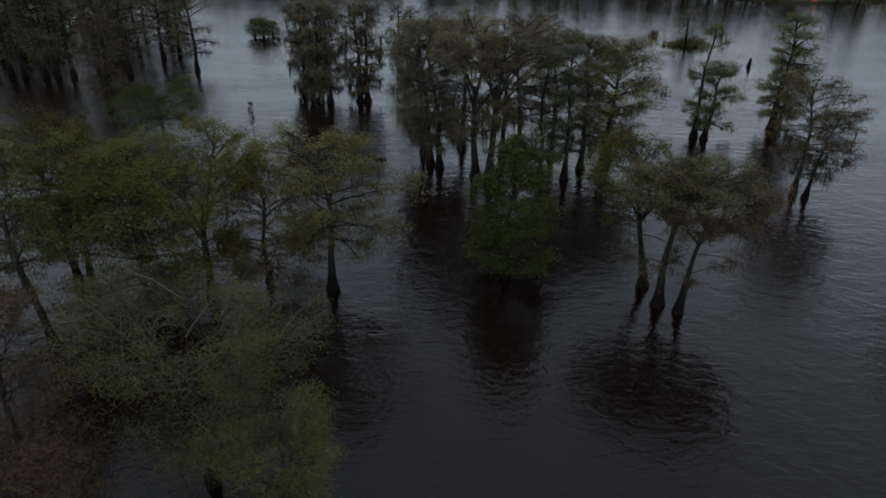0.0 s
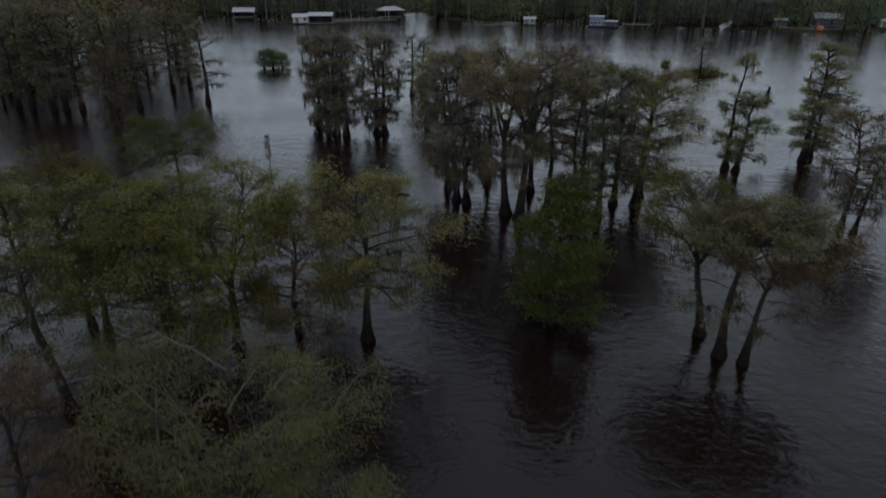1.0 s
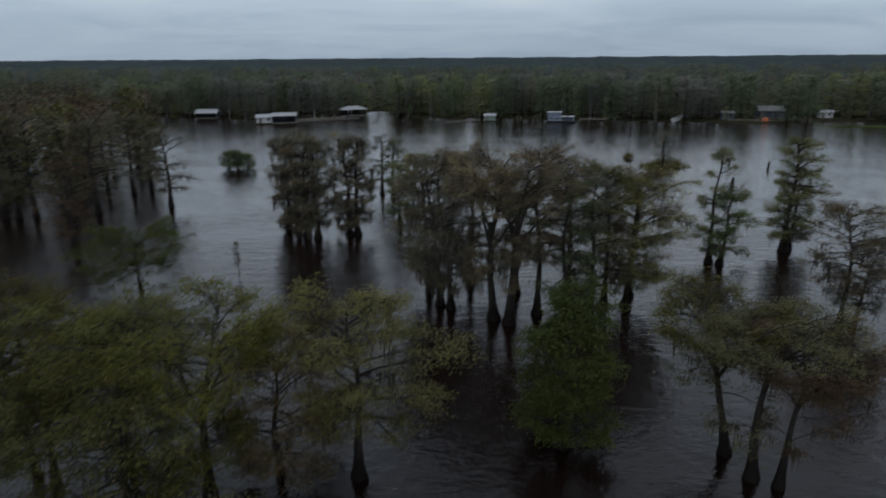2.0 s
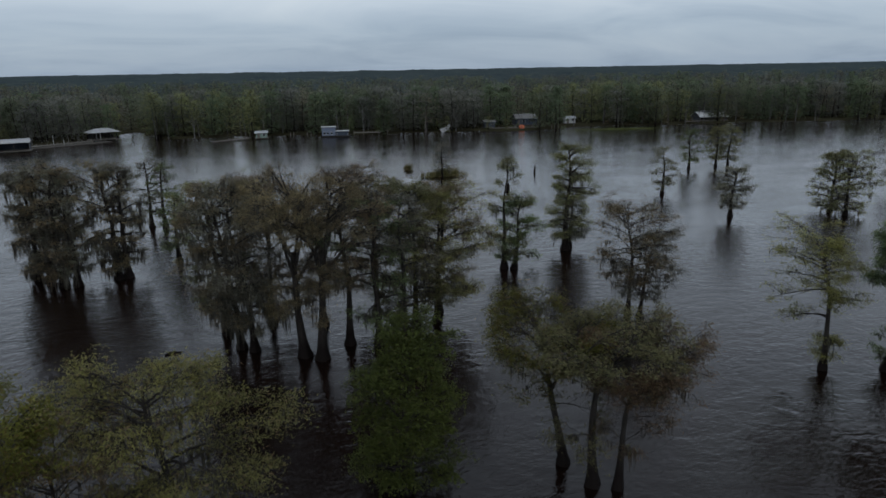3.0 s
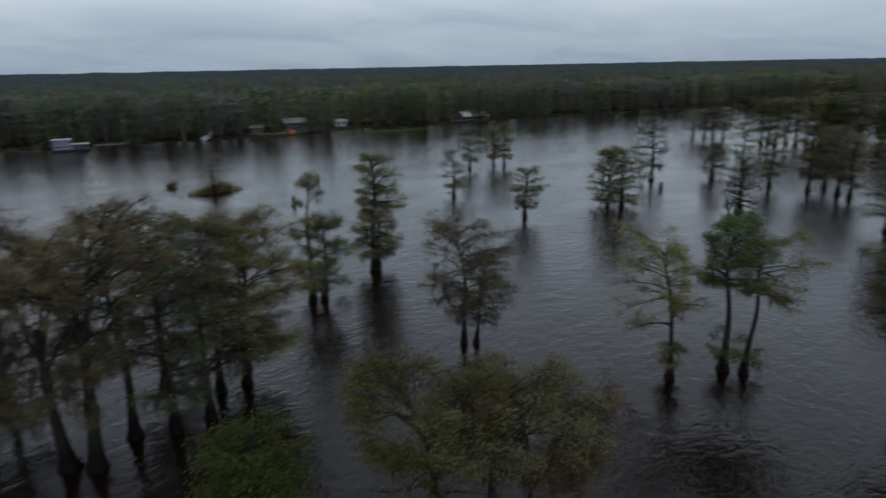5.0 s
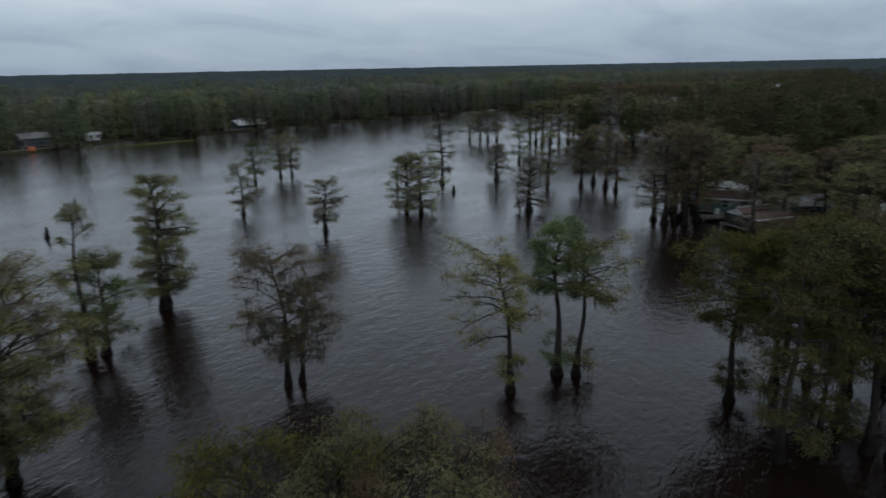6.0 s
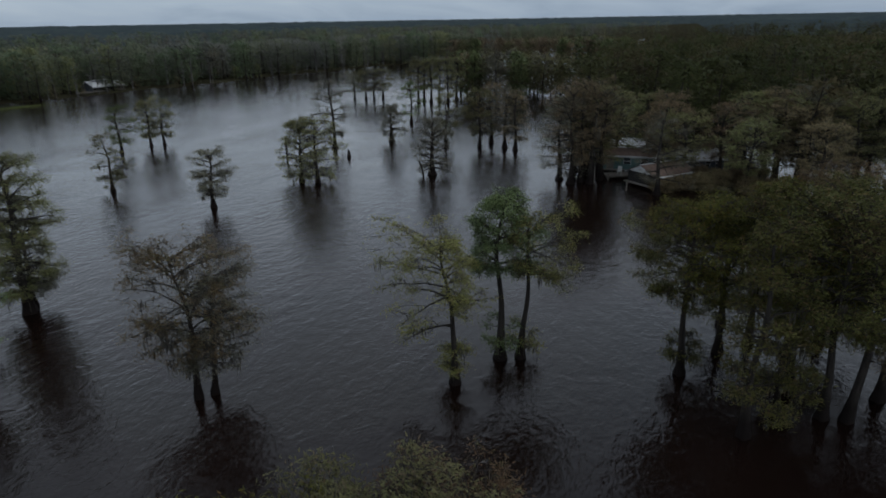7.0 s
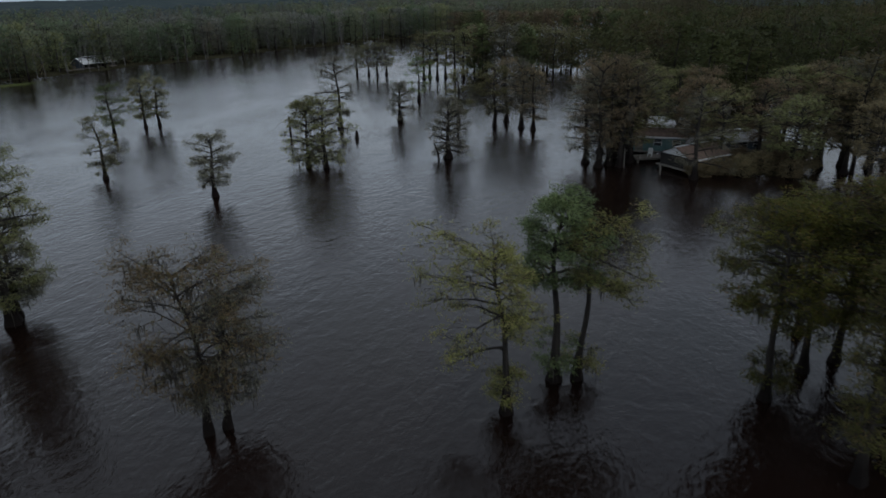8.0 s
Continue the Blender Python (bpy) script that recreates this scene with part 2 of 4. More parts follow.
def blades(rng, at, length, width, pitch, spread):
    """Narrow tapering sprays at the points given; pitch in radians, spread its scatter."""
    n = len(at)
    az = rng.uniform(0, 2 * math.pi, n)
    el = rng.normal(pitch, spread, n)
    d = np.stack([np.cos(az) * np.cos(el), np.sin(az) * np.cos(el), np.sin(el)], 1)
    side = np.stack([-np.sin(az), np.cos(az), np.zeros(n)], 1)
    nor = np.cross(d, side)
    roll = rng.uniform(-0.9, 0.9, n)[:, None]
    side = side * np.cos(roll) + nor * np.sin(roll)
    L = (length * rng.uniform(0.6, 1.3, n))[:, None]
    W = (width * rng.uniform(0.6, 1.3, n))[:, None]
    sag = np.array([0, 0, -1.0]) * L * 0.12
    v = np.stack([at - side * W * 0.5, at + d * L * 0.3 + side * W * 0.5, at + d * L + sag], 1).reshape(-1, 3)
    return v, np.arange(n * 3).reshape(-1, 3)


def strands(rng, at, length, width):
    """Hanging tapered strands of moss, each of two quads."""
    n = len(at)
    az = rng.uniform(0, 2 * math.pi, n)
    s = np.stack([np.cos(az), np.sin(az), np.zeros(n)], 1)
    L = (length * rng.uniform(0.35, 1.35, n))[:, None]
    W = (width * rng.uniform(0.5, 1.4, n))[:, None]
    sway = rng.normal(0, 0.06, (n, 3)) * L
    down = np.array([0, 0, -1.0])
    a, b = at - s * W * 0.35, at + s * W * 0.35
    m1, m2 = at + down * L * 0.45 - s * W * 0.55 + sway, at + down * L * 0.45 + s * W * 0.5 + sway
    e1, e2 = at + down * L - s * W * 0.06 + sway, at + down * L + s * W * 0.06 + sway
    v = np.stack([a, b, m1, m2, e1, e2], 1).reshape(-1, 3)
    o = np.arange(n)[:, None] * 6
    return v, np.concatenate([o + [0, 1, 3, 2], o + [2, 3, 5, 4]])


# ---- trees ----
# where limbs begin, tiers, limbs a tier, elevation of the lowest and of the highest limbs, bend, crown profile
STYLE = {
    "flat": (0.24, 9, 4, -2, 46, -20, ([0, 0.4, 0.8, 1], [0.62, 1.0, 0.92, 0.55])),
    "open": (0.22, 8, 3, -2, 44, -16, ([0, 0.4, 0.75, 1], [0.8, 1.0, 0.72, 0.42])),
    "column": (0.14, 11, 4, 4, 50, -14, ([0, 0.2, 0.7, 1], [0.8, 1.0, 0.85, 0.45])),
    "dense": (0.10, 11, 5, 10, 58, -14, ([0, 0.3, 0.7, 1], [0.8, 1.0, 0.85, 0.45])),
    "vase": (0.45, 0, 0, 20, 60, -34, ([0, 1], [1, 1])),
    "bare": (0.38, 0, 0, 24, 64, -26, ([0, 1], [1, 1])),
}
BED = -1.3


def limb(rng, start, az, el, bend, length, r0, knots=6):
    """A limb that sets off at azimuth az and elevation el (degrees) and bends on its way."""
    turn = az + np.cumsum(rng.normal(0, 0.15, knots - 1))
    rise = np.radians(el + bend * np.arange(knots - 1) / max(knots - 2, 1))
    way = np.stack([np.cos(turn) * np.cos(rise), np.sin(turn) * np.cos(rise), np.sin(rise) + rng.normal(0, 0.09, knots - 1)], 1)
    pts = np.concatenate([np.zeros((1, 3)), np.cumsum(way * length / (knots - 1), 0)]) + np.asarray(start, float)
    return pts, r0 * np.linspace(1, 0.22, knots)


def along(p, t):
    """The point at the share t of a limb's way."""
    i = min(int(t * (len(p) - 1)), len(p) - 2)
    return p[i] + (p[i + 1] - p[i]) * (t * (len(p) - 1) - i)


def twigs(a, b, r):
    """Thin three-sided twigs from the points a to the points b."""
    d = b - a
    u = np.cross(d, np.array([0.31, 0.17, 0.93]))
    u /= np.linalg.norm(u, axis=1)[:, None] + 1e-9
    w = np.cross(d, u)
    w /= np.linalg.norm(w, axis=1)[:, None] + 1e-9
    ring = np.stack([u, -0.5 * u + 0.87 * w, -0.5 * u - 0.87 * w], 1)
    v = np.concatenate([a[:, None] + ring * r, b[:, None] + ring * r * 0.35], 1).reshape(-1, 3)
    o = np.arange(len(a))[:, None] * 6
    return v, np.concatenate([o + q for q in ([0, 1, 4, 3], [1, 2, 5, 4], [2, 0, 3, 5])])


def spray(rng, p, q, n2, detail, pile, clumps, hang):
    """Side branches and twigs that spread fan-like from a limb, with the places of the leaf tufts at their ends."""
    ln = np.linalg.norm(p[-1] - p[0])
    az0 = math.atan2(*(p[-1] - p[0])[[1, 0]])
    side = rng.choice((-1, 1))
    starts, ends = [], []
    for s in range(n2):
        t = 0.25 + 0.72 * (s + rng.uniform(0, 0.8)) / n2
        st = along(p, t)
        side = -side
        l2 = (0.16 + ln * (0.62 * (1 - t) + 0.14)) * rng.uniform(0.65, 1.2)
        p2, q2 = limb(rng, st, az0 + side * rng.uniform(0.45, 1.05), rng.uniform(-2, 34), -22, l2, max(0.014, 0.5 * np.interp(t, [0, 1], [q[0], q[-1]])), 4)
        if detail >= 0.5:
            pile.add(*tube(p2[[0, 2, 3]], np.maximum(q2[[0, 2, 3]], 0.01), 3))
        clumps.append((p2[3], 1.0))
        hang.append(along(p2, rng.uniform(0.2, 0.9)))
        for k in range(3 if ln > 1.2 else 2):
            t3 = rng.uniform(0.3, 0.95)
            a = along(p2, t3)
            d = rng.normal(0, 1, 3) * np.array([1, 1, 0.35]) + 1.1 * (p2[3] - p2[0]) / (l2 + 1e-6)
            b = a + d / (np.linalg.norm(d) + 1e-6) * (0.16 + 0.30 * l2) * rng.uniform(0.7, 1.3) + np.array([0, 0, 0.05])
            starts.append(a)
            ends.append(b)
            clumps.append((b, rng.uniform(0.6, 1.0)))
    clumps.append((p[-1], 1.1))
    hang.extend(along(p, t) for t in rng.uniform(0.2, 0.95, 2))
    if detail > 0.65 and starts:
        pile.add(*twigs(np.array(starts), np.array(ends), 0.016))


def grow(seed, h, r, style, leaf=1.0, moss=0.5, lean=(0, 0), detail=1.0, thick=1.0, skirt=0, low=None, feather=1.0, tiers_more=0, lop=None, shoots=12, fine=1.0, arms=()):
    """Corners and faces of a cypress: trunk, leaves, moss, side branches with their twigs, and each limb.
    arms: single limbs as (share of the height, azimuth, length, elevation, bend)."""
    rng = np.random.default_rng(seed)
    lo, tiers, per, el_low, el_high, bend, prof = STYLE[style]
    lo = lo if low is None else low
    tiers += tiers_more
    forked = style in ("vase", "bare")
    side_az, side_k = (radians(lop[0]), lop[1]) if lop else (rng.uniform(0, 6.28), 0.25)
    trunk, green, grey, sprigs, boughs = Pile(), Pile(), Pile(), Pile(), []
    zs = np.concatenate([[BED, -0.3, 0.15, 0.6, 1.2], np.linspace(2.0 if h > 4 else 0.55 * h, h * 0.95, 14)])
    zs = np.sort(zs)
    u = np.clip(zs / h, 0, 1)
    ph = rng.uniform(0, 6.28, 4)
    bow = 0.028 * h
    px = lean[0] * u + bow * u * np.sin(5.2 * u + ph[0]) + 0.4 * bow * u * np.sin(11 * u + ph[1])
    py = lean[1] * u + bow * u * np.sin(4.8 * u + ph[2]) + 0.4 * bow * u * np.sin(10 * u + ph[3])
    r0 = (0.014 * h + 0.055) * thick
    rad = r0 * (1 - 0.82 * u ** 1.1) * (1 + 0.85 * np.exp(-np.clip(zs, 0, 99) / 0.7)) * (1 + rng.normal(0, 0.04, len(zs)))
    keep = u <= (lo + 0.1 if forked else 2)
    trunk.add(*tube(np.stack([px, py, zs], 1)[keep], rad[keep], 10 if detail >= 0.5 else 6, 0.22))
    axis = lambda z: np.array([np.interp(z, zs, px), np.interp(z, zs, py), z])
    clumps, hang = [], []
    sides = 5 if detail > 0.9 else 4
    dense_k = min(1.0, 0.35 + 0.65 * detail)

    def bough(start, az, el, bd, ln, rr, n2, knots=6):
        p, q = limb(rng, start, az, el, bd, ln, rr, knots)
        boughs.append(Pile())
        boughs[-1].add(*tube(p, q, sides))
        spray(rng, p, q, max(3, round(n2 * dense_k)), detail, sprigs, clumps, hang)
        return p, q

    if forked:
        # the trunk divides into rising stems that arch outwards and carry fans of branches
        stems = 9 if style == "bare" else 5
        for s in range(stems):
            az = s * 2 * math.pi / stems + rng.uniform(-0.4, 0.4)
            z0 = h * rng.uniform(0.82 * lo, lo + 0.06)
            el = rng.uniform(78, 88) if s % 3 == 0 and style == "bare" else rng.uniform(50, el_high + 18)
            p, q = limb(rng, axis(z0), az, el, bend * rng.uniform(0.6, 1.1), (h - z0) * rng.uniform(0.9, 1.08), r0 * 0.5, 8)
            q = q * np.linspace(1, 0.35, 8)
            trunk.add(*tube(p, q, sides))
            spray(rng, p[4:], q[4:], 4, detail, sprigs, clumps, hang)
            for k in range(7):
                t = 0.28 + 0.68 * (k + rng.uniform(0, 0.7)) / 7.7
                a2 = az + rng.uniform(-1.5, 1.5)
                ln = r * np.interp(t, [0.28, 0.6, 1], [0.72, 0.66, 0.42]) * rng.uniform(0.75, 1.15) * (1 + side_k * math.cos(a2 - side_az))
                bough(along(p, min(t, 0.98)), a2, el_low + 30 * t + rng.uniform(-14, 14), bend * 0.7, ln, r0 * 0.24, 5)
        for s in range(24 if style == "bare" else shoots):
            a = rng.uniform(0, 6.28)
            bough(axis(h * rng.uniform(0.45, 1.0) * lo), a, rng.uniform(5, 40), -34, r * rng.uniform(0.35, 0.8) * (1 + side_k * math.cos(a - side_az)), r0 * 0.17, 4)
    else:
        az = rng.uniform(0, 6.28)
        for k in range(tiers):
            for j in range(per if k < tiers - 1 else per + 1):
                if rng.random() < (0.16 if style == "open" else 0.07):
                    continue
                uu = min(max((k + rng.uniform(-0.45, 0.45)) / (tiers - 1), 0), 1)
                az += 2.399 + rng.normal(0, 0.4)
                z = h * (lo + (0.93 - lo) * uu)
                ln = r * np.interp(uu, *prof) * rng.uniform(0.62, 1.1) * (1 + side_k * math.cos(az - side_az))
                el = el_low + (el_high - el_low) * uu + rng.normal(0, 9)
                bough(axis(z), az, el, bend * (1.4 - 0.6 * uu), ln, r0 * np.interp(uu, [0, 1], [0.38, 0.22]), 7 if detail > 0.9 else 5)
    for share, az, ln, el, bd in arms:
        bough(axis(h * share), radians(az), el, bd, ln, r0 * 0.36, 5, 7)
    crown = len(clumps)
    for s in range(skirt):
        # leafy shoots low on the trunk
        bough(axis(rng.uniform(0.7, 2.6)), rng.uniform(0, 6.28), rng.uniform(0, 40), -24, rng.uniform(0.45, 1.05), r0 * 0.1, 3)
    at0 = np.array([c for c, k in clumps])
    big = np.array([k for c, k in clumps])
    # tufts of sprays at the branch ends; some ends are bare
    size = 0.85 * fine if detail > 0.9 else 1.06 / math.sqrt(detail)
    tuft = 0.66 + 0.09 * r
    live = rng.random(len(at0)) > 0.10
    per_tuft = (22 / fine ** 1.6 if detail > 0.9 else 19 * detail) * leaf
    count = rng.poisson(per_tuft * big * rng.uniform(0.55, 1.45, len(at0)) * live)
    pick = np.repeat(np.arange(len(at0)), count)
    off = rng.normal(0, 1, (len(pick), 3)) * np.array([0.26, 0.26, 0.12]) * (tuft * big[pick])[:, None]
    spots = at0[pick] + off
    spots[:, 2] += 0.05 - 0.28 * np.hypot(off[:, 0], off[:, 1]) ** 1.2
    green.add(*blades(rng, spots, 0.24 * size / math.sqrt(feather), 0.078 * size * feather, 0.06, 0.5))
    k = int(moss * 170 * min(1, detail * 1.3))
    if k:
        src = np.array(hang)
        src = src[rng.integers(0, len(src), k)]
        src = src[rng.random(k) < np.clip(1.35 - 1.1 * src[:, 2] / h, 0.1, 1)]
        drape = np.repeat(rng.lognormal(-0.25, 0.5, len(src)), 7)
        src = np.repeat(src, 7, 0) + rng.normal(0, 1, (len(src) * 7, 3)) * np.array([0.12, 0.12, 0.05])
        grey.add(*strands(rng, src, 0.058 * h * (0.8 + 0.3 * moss) * np.minimum(drape, 2.0), 0.062 * (0.7 + 0.3 * size)))
    out = [trunk.arrays(), green.arrays(), grey.arrays(), sprigs.arrays()] + [b.arrays() for b in boughs]
    # bring the crown to the height and the spread asked for
    sz = h / np.percentile(at0[:crown, 2], 99)
    ax = np.stack([np.interp(at0[:crown, 2], zs, px), np.interp(at0[:crown, 2], zs, py)], 1)
    sr = (r - 0.2) / np.percentile(np.linalg.norm(at0[:crown, :2] - ax, axis=1), 93 if not arms else 88)
    for k, (v, f) in enumerate(out):
        if not len(v):
            continue
        ax = np.stack([np.interp(v[:, 2], zs, px), np.interp(v[:, 2], zs, py)], 1)
        if k:
            v[:, :2] = ax + (v[:, :2] - ax) * sr
        v[:, 2] = np.where(v[:, 2] > 0, v[:, 2] * sz, v[:, 2])
    return out


# far crowns: where limbs begin, tiers, limbs a tier, elevation, bend, crown profile
FAR_STYLE = {
    "flat": (0.19, 10, 5, 32, -20, ([0, 0.25, 0.65, 0.9, 1], [0.36, 0.62, 1.0, 0.95, 0.5])),
    "open": (0.24, 8, 4, 26, -14, ([0, 0.4, 0.75, 1], [0.55, 1.0, 0.85, 0.4])),
    "column": (0.13, 12, 5, 26, -16, ([0, 0.2, 0.7, 1], [0.75, 1.0, 0.85, 0.3])),
    "dense": (0.09, 12, 6, 32, -12, ([0, 0.3, 0.7, 1], [0.75, 1.0, 0.9, 0.4])),
}


def grow_far(seed, h, r, style, leaf, detail, thick, feather):
    """Corners and faces of a tree for the woods: trunk, leaves, wood."""
    rng = np.random.default_rng(seed)
    lo, tiers, per, el0, bend, prof = FAR_STYLE[style]
    side_az = rng.uniform(0, 6.28)
    zs = np.linspace(BED, h * 0.95, 6)
    u = np.clip(zs / h, 0, 1)
    ph = rng.uniform(0, 6.28, 2)
    px, py = 0.03 * h * u * np.sin(5.2 * u + ph[0]), 0.03 * h * u * np.sin(4.8 * u + ph[1])
    r0 = (0.014 * h + 0.055) * thick
    rad = r0 * (1 - 0.80 * u ** 1.1) * (1 + 0.85 * np.exp(-np.clip(zs, 0, 99) / 0.7))
    trunk = tube(np.stack([px, py, zs], 1), rad, 4)
    axis = lambda z: np.array([np.interp(z, zs, px), np.interp(z, zs, py), z])
    wood, tips, az = Pile(), [], rng.uniform(0, 6.28)
    n2 = max(2, round(9 * min(1, detail + 0.2)))
    for k in range(tiers):
        uu = min(max((k + rng.uniform(-0.25, 0.25)) / (tiers - 1), 0), 1)
        for j in range(per):
            az += 2.399 + rng.normal(0, 0.25)
            z = h * (lo + (0.95 - lo) * uu) + rng.normal(0, 0.02 * h)
            ln = r * np.interp(uu, *prof) * rng.uniform(0.5, 1.2) * (1 + 0.28 * math.cos(az - side_az))
            p, q = limb(rng, axis(min(z, h * 0.95)), az, el0 * (0.35 + 1.1 * uu) + rng.normal(0, 9), bend * (1.3 - 0.5 * uu), ln, r0 * np.interp(uu, [0, 1], [0.34, 0.2]), 6)
            if detail > 0.08 and rng.random() < 0.18:
                wood.add(*tube(p[[0, 2, 5]], q[[0, 2, 5]], 3))
            for s in range(n2):
                p2, q2 = limb(rng, along(p, rng.uniform(0.22, 1.0)), az + rng.choice((-1, 1)) * rng.uniform(0.3, 1.25), rng.uniform(-8, 32), -14, (0.25 + 0.22 * ln) * rng.uniform(0.6, 1.3), 0.02, 4)
                tips.append(p2)
    tips = np.array(tips)
    pick = np.repeat(np.arange(len(tips)), rng.poisson(35 * leaf * detail * np.ones(len(tips))))
    t = rng.uniform(0.1, 3.0, len(pick))
    i = np.minimum(t.astype(int), 2)
    size = 1 / math.sqrt(max(detail, 0.05))
    at = tips[pick, i] + (tips[pick, i + 1] - tips[pick, i]) * (t - i)[:, None]
    at = at + rng.normal(0, 1, at.shape) * np.array([0.26, 0.26, 0.11]) * (0.6 + 0.4 * size)
    gv, gf = blades(rng, at, 0.24 * size / math.sqrt(feather), 0.075 * size * feather * (1.0 if detail > 0.2 else 1.35), 0.08, 0.55)
    gv = gv * np.array([1, 1, h / np.percentile(gv[:, 2], 99.6)])
    gv[:, :2] *= r / np.percentile(np.linalg.norm(gv[:, :2], axis=1), 96)
    return trunk, (gv, gf), wood.arrays()


def joined(arrays):
    """Several corner and face arrays as one."""
    p = Pile()
    for v, f in arrays:
        p.add(v, f)
    return p.arrays()


def part(name, me, parent, label=""):
    ob = new(name, me)
    ob.parent = parent
    return tagged(ob, label) if label else ob


TINT_WORDS = {
    "yellow": "yellow-green", "olive": "dull olive", "green": "fresh green", "russet": "rusty brown", "grey": "thin grey-green",
}
STYLE_WORDS = {
    "flat": "flat-topped bald cypress with {} crown standing in water", "open": "open-branched bald cypress with {} tiers standing in water",
    "column": "tall narrow bald cypress with {} foliage standing in water", "dense": "dense bushy cypress with {} foliage standing in water",
    "vase": "forked bald cypress with drooping {} moss-hung crown", "bare": "half-bare cypress with pale twigs and {} tufts",
}
TREE_NO = [100]
FEATHER = {"yellow": 0.85, "olive": 0.95, "green": 1.05, "russet": 0.55, "grey": 0.6}


def cypress(x, y, h, r, style, tint, leaf=1.0, moss=0.5, lean=(0, 0), thick=1.0, skirt=0, detail=1.0, low=None, tiers_more=0, lop=None, pale=False, shoots=12, fine=1.0, near=False, feather=None, hazy=False, arms=(), group="cypresses in the lake"):
    """One cypress of height h and crown radius r, rooted in the lake bed at x, y."""
    TREE_NO[0] += 1
    thick *= 1.0 if detail > 0.9 else 1.35
    tr, gr, mo, sprigs, *boughs = grow(TREE_NO[0], h, r, style, leaf, moss, lean, detail, thick, skirt, low, feather or FEATHER[tint], tiers_more, lop, shoots, fine, arms)
    top = new("cypress_tree")
    top.location = (x, y, 0)
    top.empty_display_size = 0.5
    tagged(top, STYLE_WORDS[style].format(TINT_WORDS[tint]), "tree", group)
    part("trunk", quads("trunk", *tr, [BARK], smooth=True), top)
    if detail > 0.9:
        for k, bough in enumerate(boughs):
            part("limb", quads("limb", *bough, [TWIG if style == "bare" and k % 3 == 0 else BARK], smooth=True), top)
        tagged(part("branchwork", quads("branchwork", *sprigs, [TWIG if style == "bare" else BARK], smooth=True), top), kind="stuff")
    else:
        tagged(part("branchwork", quads("branchwork", *joined([sprigs, *boughs]), [BARK], smooth=True), top), kind="stuff")
    if style == "bare" or pale:
        # bare pale twigs standing out of the leaves
        rg = np.random.default_rng(TREE_NO[0])
        pick = gr[0][::3][rg.integers(0, len(gr[0]) // 3, 800 if style == "bare" else 500)]
        pick = pick[pick[:, 2] > 0.4 * h]
        hub = np.array([lean[0], lean[1], 0.45 * h])
        tv, tf = twigs(pick + (hub - pick) * 0.12 + rg.normal(0, 0.12, pick.shape), pick + (pick - hub) * 0.03 + rg.normal(0, 0.16, pick.shape), 0.009)
        tagged(part("fine_branchwork", quads("fine_branchwork", tv, tf, [TWIG]), top, "bare pale twigs"), kind="stuff")
    if len(gr[1]):
        # farther trees take the leaf colours that have haze painted in
        tagged(part("foliage", quads("foliage", *gr, [(LEAF if (detail > 0.9 and not hazy) or near else HAZY_LEAF)[tint]]), top), kind="stuff")
    if len(mo[1]):
        tagged(part("moss", quads("moss", *mo, [MOSS]), top, "grey hanging spanish moss"), kind="stuff")
    return top


# ---- lake, ground, far canopy ----
BANK_X = [-900, -400, -150, -58, -36, -10, 23, 48, 76, 104, 130, 157, 195, 234, 264, 300, 360, 450, 620, 900, 2500]
BANK_Y = [420, 330, 262, 243, 252, 247, 238, 230, 220, 214, 215, 209, 198, 189, 183, 170, 152, 128, 90, 20, -500]


def far_bank(x):
    """The far shore: y of its waterline at x."""
    inlet = 38 * np.exp(-(((np.asarray(x) + 23.5) / 3.6) ** 4))
    return np.interp(x, BANK_X, BANK_Y) + inlet + 2.0 * np.sin(np.asarray(x) * 0.11) + 1.2 * np.sin(np.asarray(x) * 0.31 + 1)


def land(x, y):
    """Metres by which a place lies inside dry land (minus: in the lake)."""
    near_side = np.minimum(np.asarray(x) - 150, 46 + 0.03 * np.asarray(x) - np.asarray(y))
    west = -150 - np.asarray(x) + 0 * np.asarray(y)
    spit = np.minimum.reduce([np.asarray(x) - 87.5, 30.3 - np.asarray(y), np.asarray(y) - 19.0, 125 - np.asarray(x)])
    south = -60 - np.asarray(y) + 0 * np.asarray(x)
    return np.maximum.reduce([np.asarray(y) - far_bank(x), near_side, spit, west, south])


def sheet(name, xs, ys, fz, mat, kind, label):
    gx, gy = np.meshgrid(xs, ys)
    gz = fz(gx, gy)
    nx, ny = len(xs), len(ys)
    i = (np.arange(ny - 1)[:, None] * nx + np.arange(nx - 1)).ravel()
    me = quads(name, np.stack([gx.ravel(), gy.ravel(), gz.ravel()], 1), np.stack([i, i + 1, i + nx + 1, i + nx], 1), [mat], smooth=True)
    return tagged(new(name, me), label, name, kind=kind)


near_x = np.arange(-200, 420, 6.0)
near_y = np.arange(-100, 300, 6.0)
XS = np.concatenate([[-4800, -3000, -1800, -1000, -600, -400, -280], near_x, np.arange(430, 900, 25), [1000, 1300, 1800, 2600, 3600, 4800]])
YS = np.concatenate([[-4800, -3000, -1500, -700, -300, -160], near_y, np.arange(310, 700, 25), [800, 1100, 1600, 2400, 3400, 4800]])
sheet("ground", XS, YS, lambda x, y: np.clip(land(x, y) * 0.16, BED, 0.45) + 0.12 * np.sin(x * 0.5) * np.sin(y * 0.43), SOIL, "structure", "muddy lake bed and low leaf-littered forest floor")
sheet("water", np.array([-900, -300, 0, 300, 900, 2400.0]), np.array([-500, -100, 100, 300, 600.0]), lambda x, y: 0 * x, WATER, "structure", "dark tannin-brown lake water with wind ripples")


